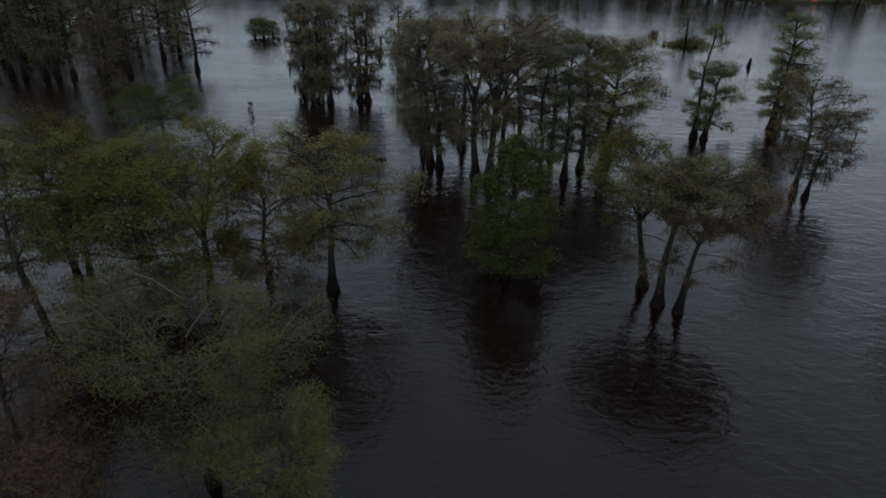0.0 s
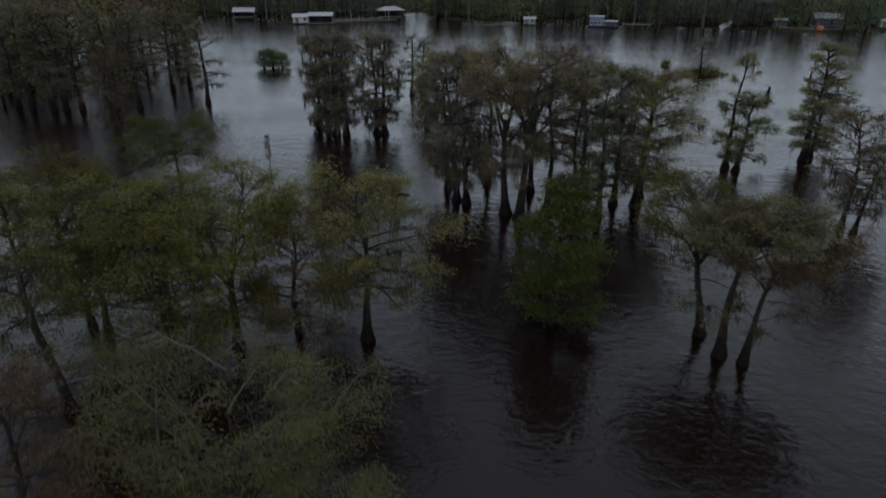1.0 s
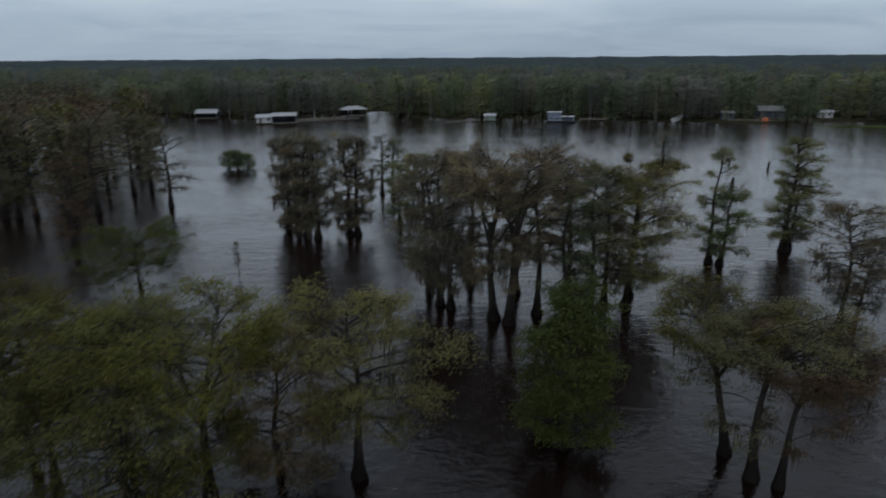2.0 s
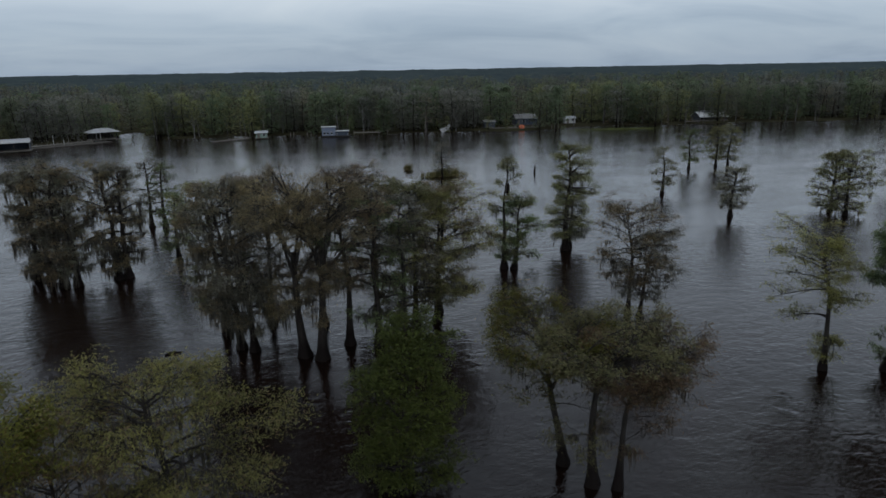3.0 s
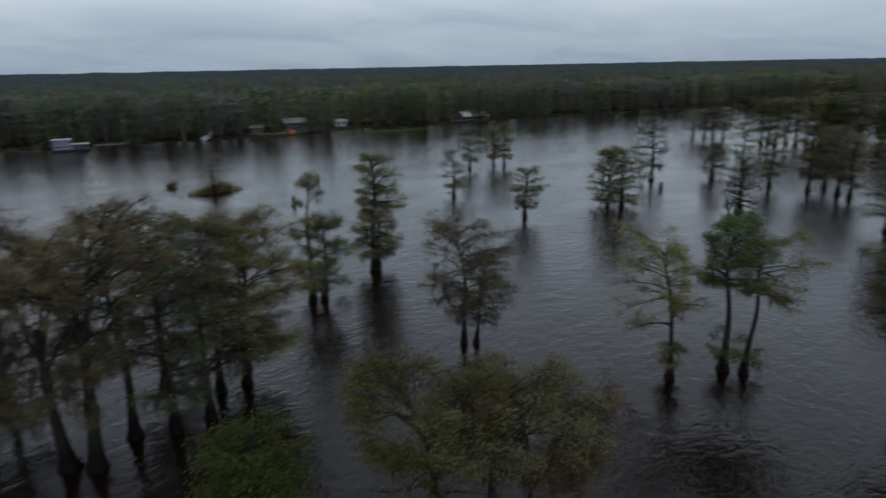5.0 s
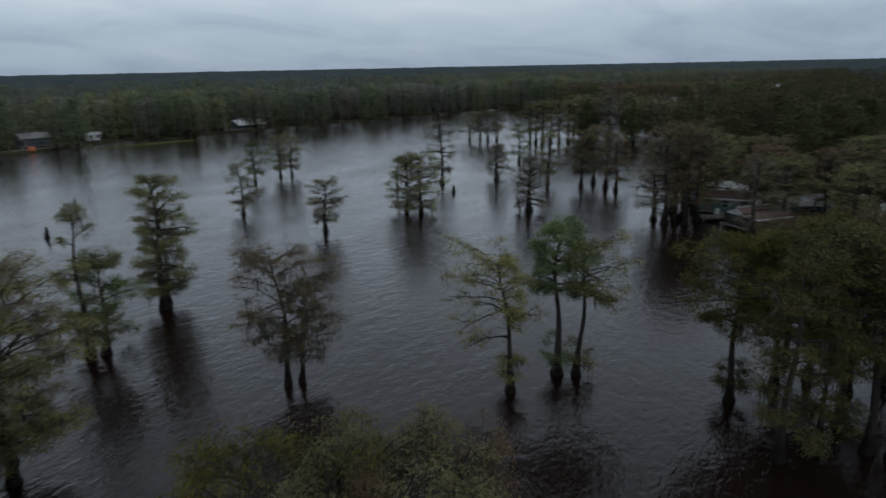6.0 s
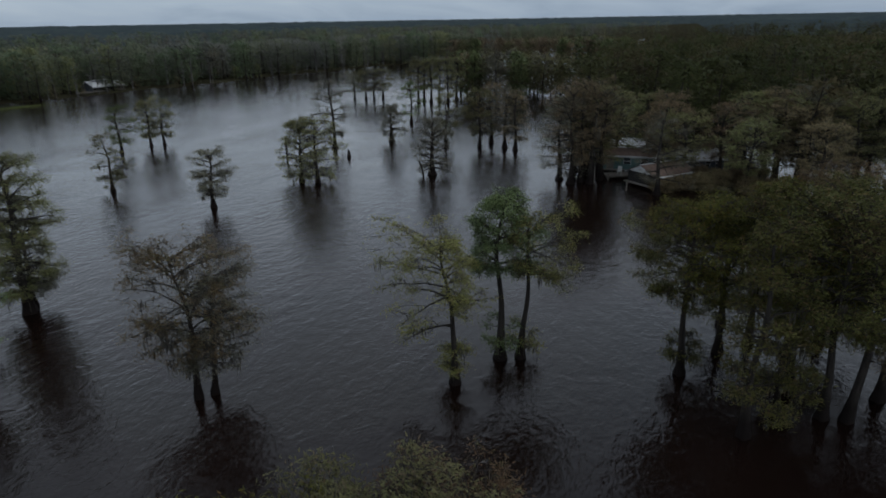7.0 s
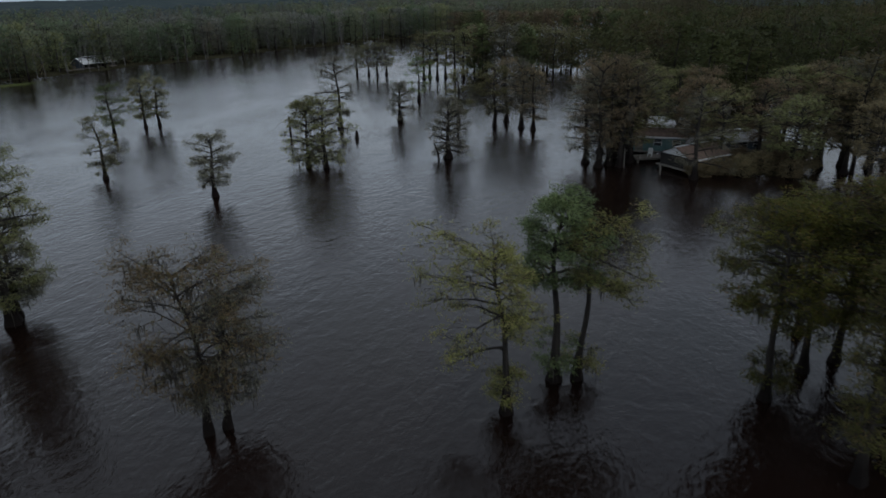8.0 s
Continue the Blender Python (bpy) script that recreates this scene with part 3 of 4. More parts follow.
# ---- woods ----
def crown_normals(v, f):
    """Sprays turned to face out of their crown, so that far crowns shade as rounded masses."""
    mid = v[f].mean(1)
    out = mid - np.array([0, 0, 0.62 * v[:, 2].max()])
    out = out / (np.linalg.norm(out, axis=1)[:, None] + 1e-6)
    out[:, 2] += 0.5
    own = np.cross(v[f[:, 1]] - v[f[:, 0]], v[f[:, 2]] - v[f[:, 0]])
    f = np.where(((own * out).sum(1) < 0)[:, None], f[:, ::-1], f)
    own = np.cross(v[f[:, 1]] - v[f[:, 0]], v[f[:, 2]] - v[f[:, 0]])
    own = own / (np.linalg.norm(own, axis=1)[:, None] + 1e-9)
    both = out + 0.35 * own
    both = both / np.linalg.norm(both, axis=1)[:, None]
    nv = np.zeros((len(v), 3))
    nv[f.ravel()] = np.repeat(both, 3, 0)
    return f, nv


def woods(name, label, spots, variants, seed, leaves=HAZY_LEAF):
    """Many small trees joined in one mesh. spots: x, y, height factor; variants: (arrays of a tree of height 10, tint)."""
    rng = np.random.default_rng(seed)
    mats = [BARK] + [leaves[t] for t in LEAF]
    order = list(LEAF)
    V, F, M, N, n = [], [], [], [], 0
    turned = {}
    for x, y, s in spots:
        drift = 0.5 + 0.45 * math.sin(x * 0.045 + 1.7 * math.sin(y * 0.03)) + rng.normal(0, 0.22)
        (tr, gr, wo), tint = variants[min(max(int(drift * len(variants)), 0), len(variants) - 1)]
        a = rng.uniform(0, 6.28)
        c, d = math.cos(a), math.sin(a)
        for (v, f), slot in ((tr, 0), (wo, 0), (gr, 1 + order.index(tint))):
            if len(f) == 0:
                continue
            nor = np.zeros((len(v), 3))
            if slot:
                if id(f) not in turned:
                    turned[id(f)] = crown_normals(v, f)
                f, nv = turned[id(f)]
                nor = np.stack([nv[:, 0] * c - nv[:, 1] * d, nv[:, 0] * d + nv[:, 1] * c, nv[:, 2]], 1)
            N.append(nor)
            p = np.stack([(v[:, 0] * c - v[:, 1] * d) * s + x, (v[:, 0] * d + v[:, 1] * c) * s + y, v[:, 2] * s], 1)
            V.append(p)
            if f.shape[1] == 4:
                f = np.concatenate([f[:, [0, 1, 2]], f[:, [0, 2, 3]]])
            F.append(f + n)
            M.append(np.full(len(f), slot))
            n += len(v)
    me = quads(name, np.concatenate(V), np.concatenate(F), mats, np.concatenate(M), smooth=True)
    me.normals_split_custom_set_from_vertices(np.concatenate(N))
    return tagged(new(name, me), label, "woods", kind="stuff")


def variants(detail, leaf, tints, seed):
    styles = ["flat", "dense", "column", "flat", "open", "dense"]
    return [(grow_far(seed + i, 10, (4.2, 3.6, 3.0, 4.6, 3.8, 4.0)[i % 6], styles[i % 6], leaf, detail, 0.9, FEATHER[t] + 0.15), t) for i, t in enumerate(tints)]


rng = np.random.default_rng(7)
BANK_TINTS = ["grey", "olive", "green", "olive", "russet", "grey", "olive", "green", "yellow"]


def scatter(count, x0, x1, y0, y1, ok, s0, s1, gap):
    """Places at random, no two nearer than gap, that satisfy ok."""
    out, cells = [], set()
    for _ in range(count * 6):
        x, y = rng.uniform(x0, x1), rng.uniform(y0, y1)
        key = (int(x // gap), int(y // gap))
        if key in cells or not ok(x, y):
            continue
        cells.add(key)
        out.append((x, y, rng.uniform(s0, s1)))
        if len(out) >= count:
            break
    return out


camps = lambda x, y: (x < 112 and 15 < y < 37) or (95 < x < 122 and 22 < y < 36)
lagoon = lambda x, y: 103 < x < 146 and -28 < y < 20
flooded = lambda x, y: x > 88 and y < min(40 + 0.18 * (x - 95), 55) and not camps(x, y) and not lagoon(x, y)
clearing = lambda x, y: (-29 < x < -18 and y < 285) or (86 < x < 129 and y < 232 and (x * 1.7) % 5 > 1.9)
front = scatter(760, -130, 420, 120, 330, lambda x, y: 1 < y - far_bank(x) < 34 and not clearing(x, y), 1.1, 1.55, 4.2)
woods("bank_woods", "mixed grey and green trees lining the far bank", front, variants(0.085, 1.1, BANK_TINTS, 500), 1, FAR_HAZE_LEAF)


def bank_trunks(spots):
    """Slim pale trunks at the water's edge, each with a few bare rising branches."""
    rg = np.random.default_rng(31)
    pile = Pile()
    for x, y, k in spots:
        hh = 8.5 * k
        tip = rg.normal(0, 0.5, 2)
        pts = np.array([(x, y, -0.4), (x + 0.3 * tip[0], y + 0.3 * tip[1], hh * 0.45), (x + tip[0], y + tip[1], hh)])
        pile.add(*tube(pts, 0.12 * k * np.array([1.3, 0.8, 0.25]), 4))
        for j in range(4):
            az, z = rg.uniform(0, 6.28), hh * rg.uniform(0.4, 0.85)
            st = np.array([np.interp(z, pts[:, 2], pts[:, 0]), np.interp(z, pts[:, 2], pts[:, 1]), z])
            way = np.array([math.cos(az), math.sin(az), 1.1]) * rg.uniform(0.7, 1.8)
            pile.add(*tube(np.array([st, st + way * 0.5, st + way]), [0.06, 0.045, 0.02], 3))
    return tagged(new("bank_trunks", quads("bank_trunks", *pile.arrays(), [PALE_BARK], smooth=True)), "slim pale grey trunks lining the far bank", "woods", kind="stuff")


bank_trunks(scatter(700, -130, 420, 120, 330, lambda x, y: -0.5 < y - far_bank(x) < 5 and not clearing(x, y), 0.7, 1.35, 1.3))
low = scatter(420, -130, 420, 120, 330, lambda x, y: 0 < y - far_bank(x) < 9 and not clearing(x, y), 0.35, 0.6, 2.2)
low += scatter(160, 90, 200, -60, 62, lambda x, y: land(x, y) > -2 and flooded(x, y), 0.3, 0.55, 3.0)
woods("bank_scrub", "dark brushy scrub along the banks", low, variants(0.045, 1.3, ["grey", "olive", "green", "russet"], 510)[1:], 9)
mid = scatter(1700, -450, 1000, 40, 900, lambda x, y: 34 < y - far_bank(x) < 480, 1.2, 1.6, 9.0)
woods("back_woods", "dense mixed woodland behind the far bank", mid, variants(0.038, 1.0, ["olive", "green", "grey", "olive", "yellow", "green", "russet"], 520), 2, FAR_HAZE_LEAF)
swamp = lambda x, y: x > 178 and 52 < y < 90 + 0.33 * (x - 178) and (x < 205 or x > 300)
bog = scatter(100, 178, 345, 50, 150, swamp, 1.05, 1.3, 6.0)
woods("swamp_woods", "cypress stand at the mouth of the channel", bog, variants(0.10, 2.0, ["olive", "grey", "green", "olive", "russet"], 545), 8)
right = scatter(560, 84, 330, -110, 75, flooded, 0.85, 1.5, 5.2)
FLOOD_TINTS = ["russet", "olive", "grey", "russet", "olive", "green"]
woods("flooded_woods", "brown and green cypress woods standing in shallow water", [s for s in right if s[0] < 175], variants(0.10, 1.3, FLOOD_TINTS, 540), 3, SWAMP_LEAF)
woods("flooded_woods", "brown and green cypress woods farther back in the swamp", [s for s in right if s[0] >= 175], variants(0.06, 1.3, FLOOD_TINTS, 550), 6, SWAMP_LEAF)
right_far = scatter(850, 300, 1000, -500, 60, lambda x, y: y < far_bank(x) - 45, 1.1, 1.5, 10.0)
woods("far_right_woods", "distant dense cypress woods", right_far, variants(0.038, 1.0, ["russet", "olive", "grey", "olive", "green"], 560), 4, SWAMP_LEAF)
left = scatter(150, -150, -52, 96, 175, lambda x, y: y > 96 + 0.0 * x and x < -48 - 0.35 * (y - 100), 1.15, 1.5, 5.5)
woods("west_woods", "dark grey cypress woods standing in the lake", left, variants(0.11, 0.9, ["grey", "olive", "grey", "russet"], 580), 5, LEAF)
cx = np.concatenate([np.arange(-3000, -600, 60), np.arange(-600, 1400, 30), np.arange(1400, 4400, 60)])
cy = np.concatenate([np.arange(-2600, -500, 60), np.arange(-500, 1500, 30), np.arange(1500, 4200, 60)])


def canopy_height(x, y):
    deep = np.minimum(y - far_bank(x) - 380, 4000)
    deep_right = np.minimum(x - 800, -y - 0)
    inside = np.maximum(deep, deep_right)
    wob = 2.2 * np.sin(x * 0.07 + 1.3 * np.sin(y * 0.031)) * np.sin(y * 0.063 + np.sin(x * 0.027)) + 1.6 * np.sin(x * 0.19 + y * 0.11) + np.random.default_rng(3).normal(0, 1.1, x.shape)
    far = np.hypot(x, y)
    return np.where(inside > 0, 12.5 + wob + np.clip((far - 1500) / 300, 0, 8), -6.0)


sheet("far_canopy", cx, cy, canopy_height, HAZY_CANOPY, "structure", "dark treetops tinted with distance haze reaching to the flat horizon")

# ---- cypresses, by the camera's way ----
cypress(-7.5, 36.1, 10.2, 4.3, "flat", "yellow", 1.2, 1.6, thick=1.15, low=0.36, tiers_more=1, lop=(0, 0.1), fine=0.8, hazy=True)
cypress(3.2, 38.4, 9.0, 2.9, "dense", "green", 1.3, 0.1)
cypress(11.7, 37.7, 8.8, 3.9, "vase", "yellow", 1.0, 0.8, lean=(-1.3, 0.5), thick=1.2, low=0.56, shoots=4, fine=0.85)
cypress(12.1, 35.5, 9.0, 4.2, "vase", "olive", 1.1, 0.8, lean=(0.6, 1.4), thick=1.25, low=0.58, pale=True, shoots=4, hazy=True, fine=0.85)
cypress(13.1, 34.8, 8.3, 3.2, "vase", "russet", 1.0, 1.0, lean=(1.2, 0.6), lop=(0, 0.45), low=0.54, shoots=5, pale=True, fine=0.85, arms=((0.62, -12, 3.6, 8, -50),))
cypress(27.9, 54.7, 9.8, 4.0, "flat", "russet", 0.85, 1.2, low=0.34)
cypress(28.6, 54.1, 7.6, 2.6, "flat", "grey", 0.5, 0.9, lean=(0.8, -0.4), hazy=True)
cypress(34.0, 75.2, 12.1, 2.7, "flat", "olive", 1.2, 0.6, thick=1.5, low=0.15, tiers_more=3, hazy=True)
cypress(35.0, 75.9, 9.0, 2.4, "column", "grey", 0.8, 0.5, hazy=True)
cypress(24.3, 71.3, 11.6, 2.9, "open", "olive", 1.0, 0.4, thick=1.1, low=0.18, skirt=8, hazy=True)
cypress(25.2, 70.8, 7.8, 3.0, "open", "green", 1.1, 1.1, lean=(0.9, 0), thick=1.4, hazy=True)
cypress(-4.1, 63.5, 12.6, 3.9, "flat", "olive", 0.9, 1.8, lean=(-0.8, 0), hazy=True)
cypress(-3.2, 60.3, 13.2, 3.8, "flat", "russet", 1.0, 2.2, lean=(-0.8, 0), hazy=True)
cypress(-2.3, 59.4, 12.8, 3.7, "flat", "grey", 0.9, 2.2, lean=(-0.8, 0), hazy=True)
cypress(1.1, 56.9, 13.7, 4.6, "vase", "russet", 1.6, 1.1, lean=(-0.8, 0), thick=1.25, low=0.5, shoots=16, hazy=True)
cypress(2.2, 55.9, 13.9, 4.8, "vase", "russet", 1.6, 1.1, lean=(0.6, 0), thick=1.25, low=0.5, shoots=16, hazy=True)
cypress(4.7, 57.8, 13.8, 3.9, "flat", "russet", 0.7, 0.3, low=0.42, hazy=True)
cypress(-0.4, 64.8, 12.6, 3.6, "flat", "russet", 0.9, 0.6, hazy=True)
cypress(3.6, 62.9, 12.8, 3.8, "vase", "russet", 1.0, 0.5, hazy=True)
cypress(8.3, 63.3, 12.0, 3.6, "flat", "olive", 0.9, 0.6, hazy=True)
cypress(6.7, 56.7, 11.4, 3.4, "open", "green", 0.9, 0.6, hazy=True)
cypress(8.9, 57.0, 11.5, 3.0, "open", "grey", 0.8, 0.6, hazy=True)
cypress(10.7, 59.8, 12.2, 3.9, "column", "olive", 1.3, 0.5, hazy=True)
cypress(12.5, 59.7, 11.5, 4.4, "flat", "yellow", 1.5, 0.9, lean=(0.6, 0), hazy=True)
cypress(13.5, 61.8, 11.5, 3.8, "flat", "russet", 1.3, 0.8, hazy=True)
for tx, ty, th, tr_, tint in ((-21.6, 86.7, 12, 3.0, "grey"), (-20.2, 84.9, 12.3, 2.9, "grey"), (-18.8, 83.4, 12, 2.8, "russet"), (-17.5, 83.0, 11.7, 2.8, "grey"),
                              (-13.8, 83.7, 12.2, 3.2, "russet"), (-12.9, 84.0, 11.8, 2.8, "grey")):
    cypress(tx, ty, th, tr_ + 0.3, "flat", tint, 1.2, 2.2, detail=0.7, low=0.17)
cypress(-11.8, 108.7, 9.3, 2.5, "open", "grey", 0.7, 0.5, detail=0.7)
cypress(-10.0, 107.5, 9.1, 3.0, "open", "green", 0.8, 0.5, detail=0.7)
cypress(-8.0, 88.2, 7.9, 2.3, "open", "green", 0.8, 0.5, detail=0.7)
cypress(-22.9, 69.1, 3.4, 0.6, "open", "olive", 0.07, 0.0, thick=0.25, low=0.3, fine=0.8)
# out in the open lake
cypress(66.5, 99.2, 7.6, 2.5, "open", "olive", 0.9, 0.2, detail=0.7, skirt=5)
cypress(89.2, 119.7, 8.0, 3.3, "flat", "green", 0.9, 0.5, detail=0.6)
cypress(95.5, 119.0, 8.2, 2.6, "flat", "olive", 0.9, 0.8, detail=0.6)
cypress(97.6, 117.9, 8.7, 3.3, "flat", "olive", 0.9, 0.8, detail=0.6)
cypress(63.6, 81.0, 7.1, 2.6, "flat", "grey", 1.1, 0.9, detail=0.7, thick=1.3)
cypress(78.6, 77.9, 8.6, 3.5, "dense", "olive", 0.8, 0.9, detail=0.7)
cypress(78.4, 75.3, 9.0, 3.9, "flat", "olive", 1.1, 1.2, detail=0.7, low=0.12)
cypress(102.2, 85.4, 11.7, 3.6, "flat", "grey", 1.1, 0.6, detail=0.6)
cypress(110.9, 78.5, 6.6, 2.7, "column", "grey", 0.9, 0.6, detail=0.6, thick=1.5)
cypress(87.0, 61.8, 8.0, 2.8, "column", "grey", 0.8, 0.8, detail=0.6, thick=1.6)
cypress(109.1, 67.4, 9.0, 3.0, "flat", "olive", 0.9, 0.6, detail=0.6)
cypress(133.4, 83.6, 8.4, 3.0, "open", "green", 0.9, 0.4, detail=0.6)
for tx, ty, th, tint in ((109.5, 61.4, 9.7, "olive"), (113.7, 60.5, 10.1, "russet"), (109.5, 57.0, 10.5, "grey"), (108.0, 54.8, 9.8, "russet")):
    cypress(tx, ty, th, 2.9, "flat", tint, 0.9, 1.0, detail=0.6)
for tx, ty, th, tint in ((171.4, 116.0, 7.4, "grey"), (172.0, 112.8, 8.3, "olive"), (171.2, 109.9, 7.9, "grey"), (174.3, 108.6, 8.2, "olive"), (167.5, 95.2, 11.2, "olive"),
                         (170.2, 94.6, 11.7, "grey"), (168.2, 91.9, 11.9, "olive"), (171.1, 90.6, 11.7, "grey"), (169.1, 87.5, 11.8, "olive"), (174.5, 86.9, 12.3, "olive")):
    cypress(tx, ty, th, 3.9, "flat", tint, 1.3, 0.5, detail=0.5, low=0.34)
# by the way's end
cypress(34.0, 40.9, 10.3, 3.3, "flat", "yellow", 0.8, 0.35, skirt=16, low=0.55, tiers_more=-2, lean=(-0.2, 0.3), lop=(109, 0.6), hazy=True, arms=((0.42, 112, 3.4, -2, -26), (0.40, 100, 2.6, 6, -40), (0.58, -70, 2.4, 4, 0)))
cypress(37.8, 39.1, 11.0, 2.5, "dense", "green", 1.0, 0.2, skirt=9, low=0.56, tiers_more=-4, thick=1.15, hazy=True)
cypress(38.3, 37.9, 10.2, 2.7, "flat", "yellow", 0.75, 0.4, skirt=9, low=0.62, tiers_more=-3, lean=(0.3, -0.4), lop=(-71, 0.4), hazy=True, arms=((0.60, -71, 2.9, 10, -62),))
cypress(39.2, 28.2, 11.0, 3.6, "flat", "yellow", 1.4, 0.8, skirt=9, low=0.5)
cypress(33.5, 25.0, 11.5, 2.5, "open", "olive", 0.9, 0.4, low=0.18)
cypress(39.3, 22.2, 12.2, 4.4, "flat", "yellow", 1.6, 0.5, low=0.45)
cypress(36.6, 20.9, 12.8, 4.2, "flat", "olive", 1.3, 0.5, low=0.45)
cypress(36.7, 19.7, 13.0, 4.0, "vase", "russet", 1.1, 0.5, lean=(1.2, -1.4))
cypress(42.8, 25.9, 10.8, 4.2, "flat", "yellow", 1.6, 0.5, low=0.45)
cypress(41.3, 15.0, 12.5, 4.0, "flat", "olive", 0.9, 0.4)
cypress(46.3, 19.5, 12.0, 3.8, "flat", "russet", 0.9, 0.4)
cypress(39.5, 17.6, 12.4, 4.2, "flat", "olive", 1.2, 0.5, low=0.4)
cypress(43.6, 21.8, 11.6, 4.0, "flat", "russet", 1.2, 0.5)
cypress(36.2, 23.2, 7.4, 2.2, "open", "olive", 0.8, 0.6, low=0.15)
cypress(38.6, 13.0, 11.8, 4.0, "flat", "russet", 1.2, 0.6, low=0.2)
# before the camps
for tx, ty, th, tint in ((90.5, 28.5, 9.5, "olive"), (93.0, 24.0, 10.5, "russet"), (87.5, 21.0, 9.0, "olive"), (90.5, 15.0, 10.5, "russet"), (92.0, 9.0, 11.0, "olive"), (89.0, 3.0, 11.5, "grey"),
                         (98.0, 31.0, 11.0, "russet"), (99.5, 42.0, 11.5, "olive"), (97.0, 39.8, 11.0, "russet"), (95.5, 40.8, 11.8, "olive"), (92.3, 41.0, 12.0, "russet"), (100.5, 33.5, 10.5, "olive"), (94.0, 31.2, 10.0, "russet"), (94.5, 43.0, 11.0, "russet"), (94.0, 39.5, 11.5, "grey"), (86.5, -4.0, 11.0, "olive"), (84.0, 14.0, 9.5, "russet"), (82.0, 6.0, 10.0, "olive"),
                         (92.8, 17.2, 10.5, "russet"), (96.2, 17.0, 11.0, "olive"), (94.3, 11.8, 11.0, "grey"), (99.8, 20.6, 11.0, "olive"), (95.0, 14.5, 11.0, "olive"), (98.5, 18.0, 11.5, "russet"), (97.0, 9.5, 11.5, "olive"), (100.5, 13.0, 12.0, "grey"), (95.5, 4.0, 11.5, "russet"), (99.5, 5.5, 12.0, "olive"), (94.0, -2.0, 11.5, "olive"), (98.5, -3.5, 12.0, "russet"), (101.5, -0.5, 12.0, "olive"), (93.5, -9.0, 12.0, "olive"), (100.5, -10.0, 12.0, "russet")):
    cypress(tx, ty, th, 3.6, "flat", tint, 1.2, 0.5, detail=0.6, low=0.36)
for tx, ty, th in ((87.2, 26.4, 2.2), (88.6, 24.0, 2.6), (87.6, 21.0, 2.2), (90.6, 19.4, 2.6), (85.9, 30.6, 1.7), (92.4, 20.8, 3.0), (86.6, 28.4, 1.9), (88.2, 28.6, 1.6), (90.4, 26.4, 2.4), (90.0, 22.0, 2.6)):
    cypress(tx, ty, th, 1.7, "dense", "russet", 1.0, 0.0, detail=0.5, group="brush at the water's edge")
for tx, ty, th, tint, st in ((88.6, 44.1, 11.1, "grey", "column"), (86.8, 42.3, 12.8, "russet", "flat"), (88.1, 41.2, 13.4, "russet", "flat"), (87.5, 39.8, 13.4, "russet", "flat"),
                             (90.1, 38.8, 12.5, "olive", "flat"), (97.1, 37.5, 10.8, "olive", "flat"), (83.7, 31.3, 10.0, "grey", "open")):
    cypress(tx, ty, th, 3.9, st, tint, 0.9, 0.6, detail=0.6)
# near the way's start
cypress(-20.9, 29.0, 11.2, 2.8, "open", "olive", 0.9, 1.0, lean=(-1.2, 0.3), low=0.4)
cypress(-23.9, 36.5, 10.2, 5.4, "flat", "yellow", 1.5, 0.5, lean=(-0.6, 0), low=0.45)
cypress(-22.5, 35.7, 9.8, 5.0, "flat", "olive", 1.4, 0.6, low=0.4, lop=(0, 0.3))
cypress(-19.6, 37.5, 9.0, 4.8, "flat", "olive", 1.2, 0.5, low=0.3)
cypress(-14.6, 34.9, 9.8, 5.4, "vase", "yellow", 1.4, 0.6, thick=1.2, low=0.4, shoots=14)
cypress(-17.7, 33.2, 8.0, 4.8, "flat", "olive", 1.3, 0.4, low=0.2)
cypress(-11.6, 36.6, 8.0, 4.3, "flat", "russet", 1.2, 1.2, low=0.16)
cypress(-30.6, 64.6, 6.4, 5.4, "flat", "green", 1.7, 0.2, low=0.4)
cypress(-9.1, 20.2, 9.3, 4.5, "bare", "olive", 0.5, 0.25, fine=0.7, feather=0.7, lean=(0.4, -0.4), thick=1.1)
cypress(-15.5, 19.0, 9.4, 3.4, "open", "russet", 1.0, 0.5)
cypress(-12.3, 14.5, 7.6, 3.6, "flat", "russet", 0.8, 0.6)
cypress(-5.1, 17.4, 6.0, 2.3, "bare", "olive", 0.42, 0.3, fine=0.7, feather=0.7)
cypress(39.7, 131.6, 6.8, 2.4, "open", "grey", 0.8, 0.3, detail=0.6)
for tx, ty, th, tr_, tint in ((-68.1, 96.6, 14.4, 5, "grey"), (-64.8, 94.8, 14.6, 5, "grey"), (-61.4, 94.4, 14.3, 4.8, "grey"), (-59.9, 94.9, 14, 4.8, "olive"), (-57.9, 95.5, 13.6, 4.5, "grey"),
                              (-43.3, 77.8, 10.5, 3.4, "russet"), (-50.4, 97.4, 13, 4.2, "grey"), (-51.6, 111.4, 12.4, 4.3, "grey"), (-49.9, 114.2, 11.8, 4, "olive"), (-41.8, 101.2, 11.6, 3.6, "grey")):
    cypress(tx, ty, th, tr_, "flat", tint, 0.85, 0.8, detail=0.6, near=True)


# ---- camps, boathouses, docks ----
def block(sx, sy, sz, m=None, bevel=0.02):
    """A bmesh of a box with softened edges."""
    bm = bmesh.new()
    bmesh.ops.create_cube(bm, size=1.0, matrix=(m or Matrix()) @ Matrix.Diagonal((sx, sy, sz, 1)))
    if bevel:
        bmesh.ops.bevel(bm, geom=bm.edges[:], offset=min(bevel, sx / 3, sy / 3, sz / 3), segments=1, affect="EDGES")
    return bm


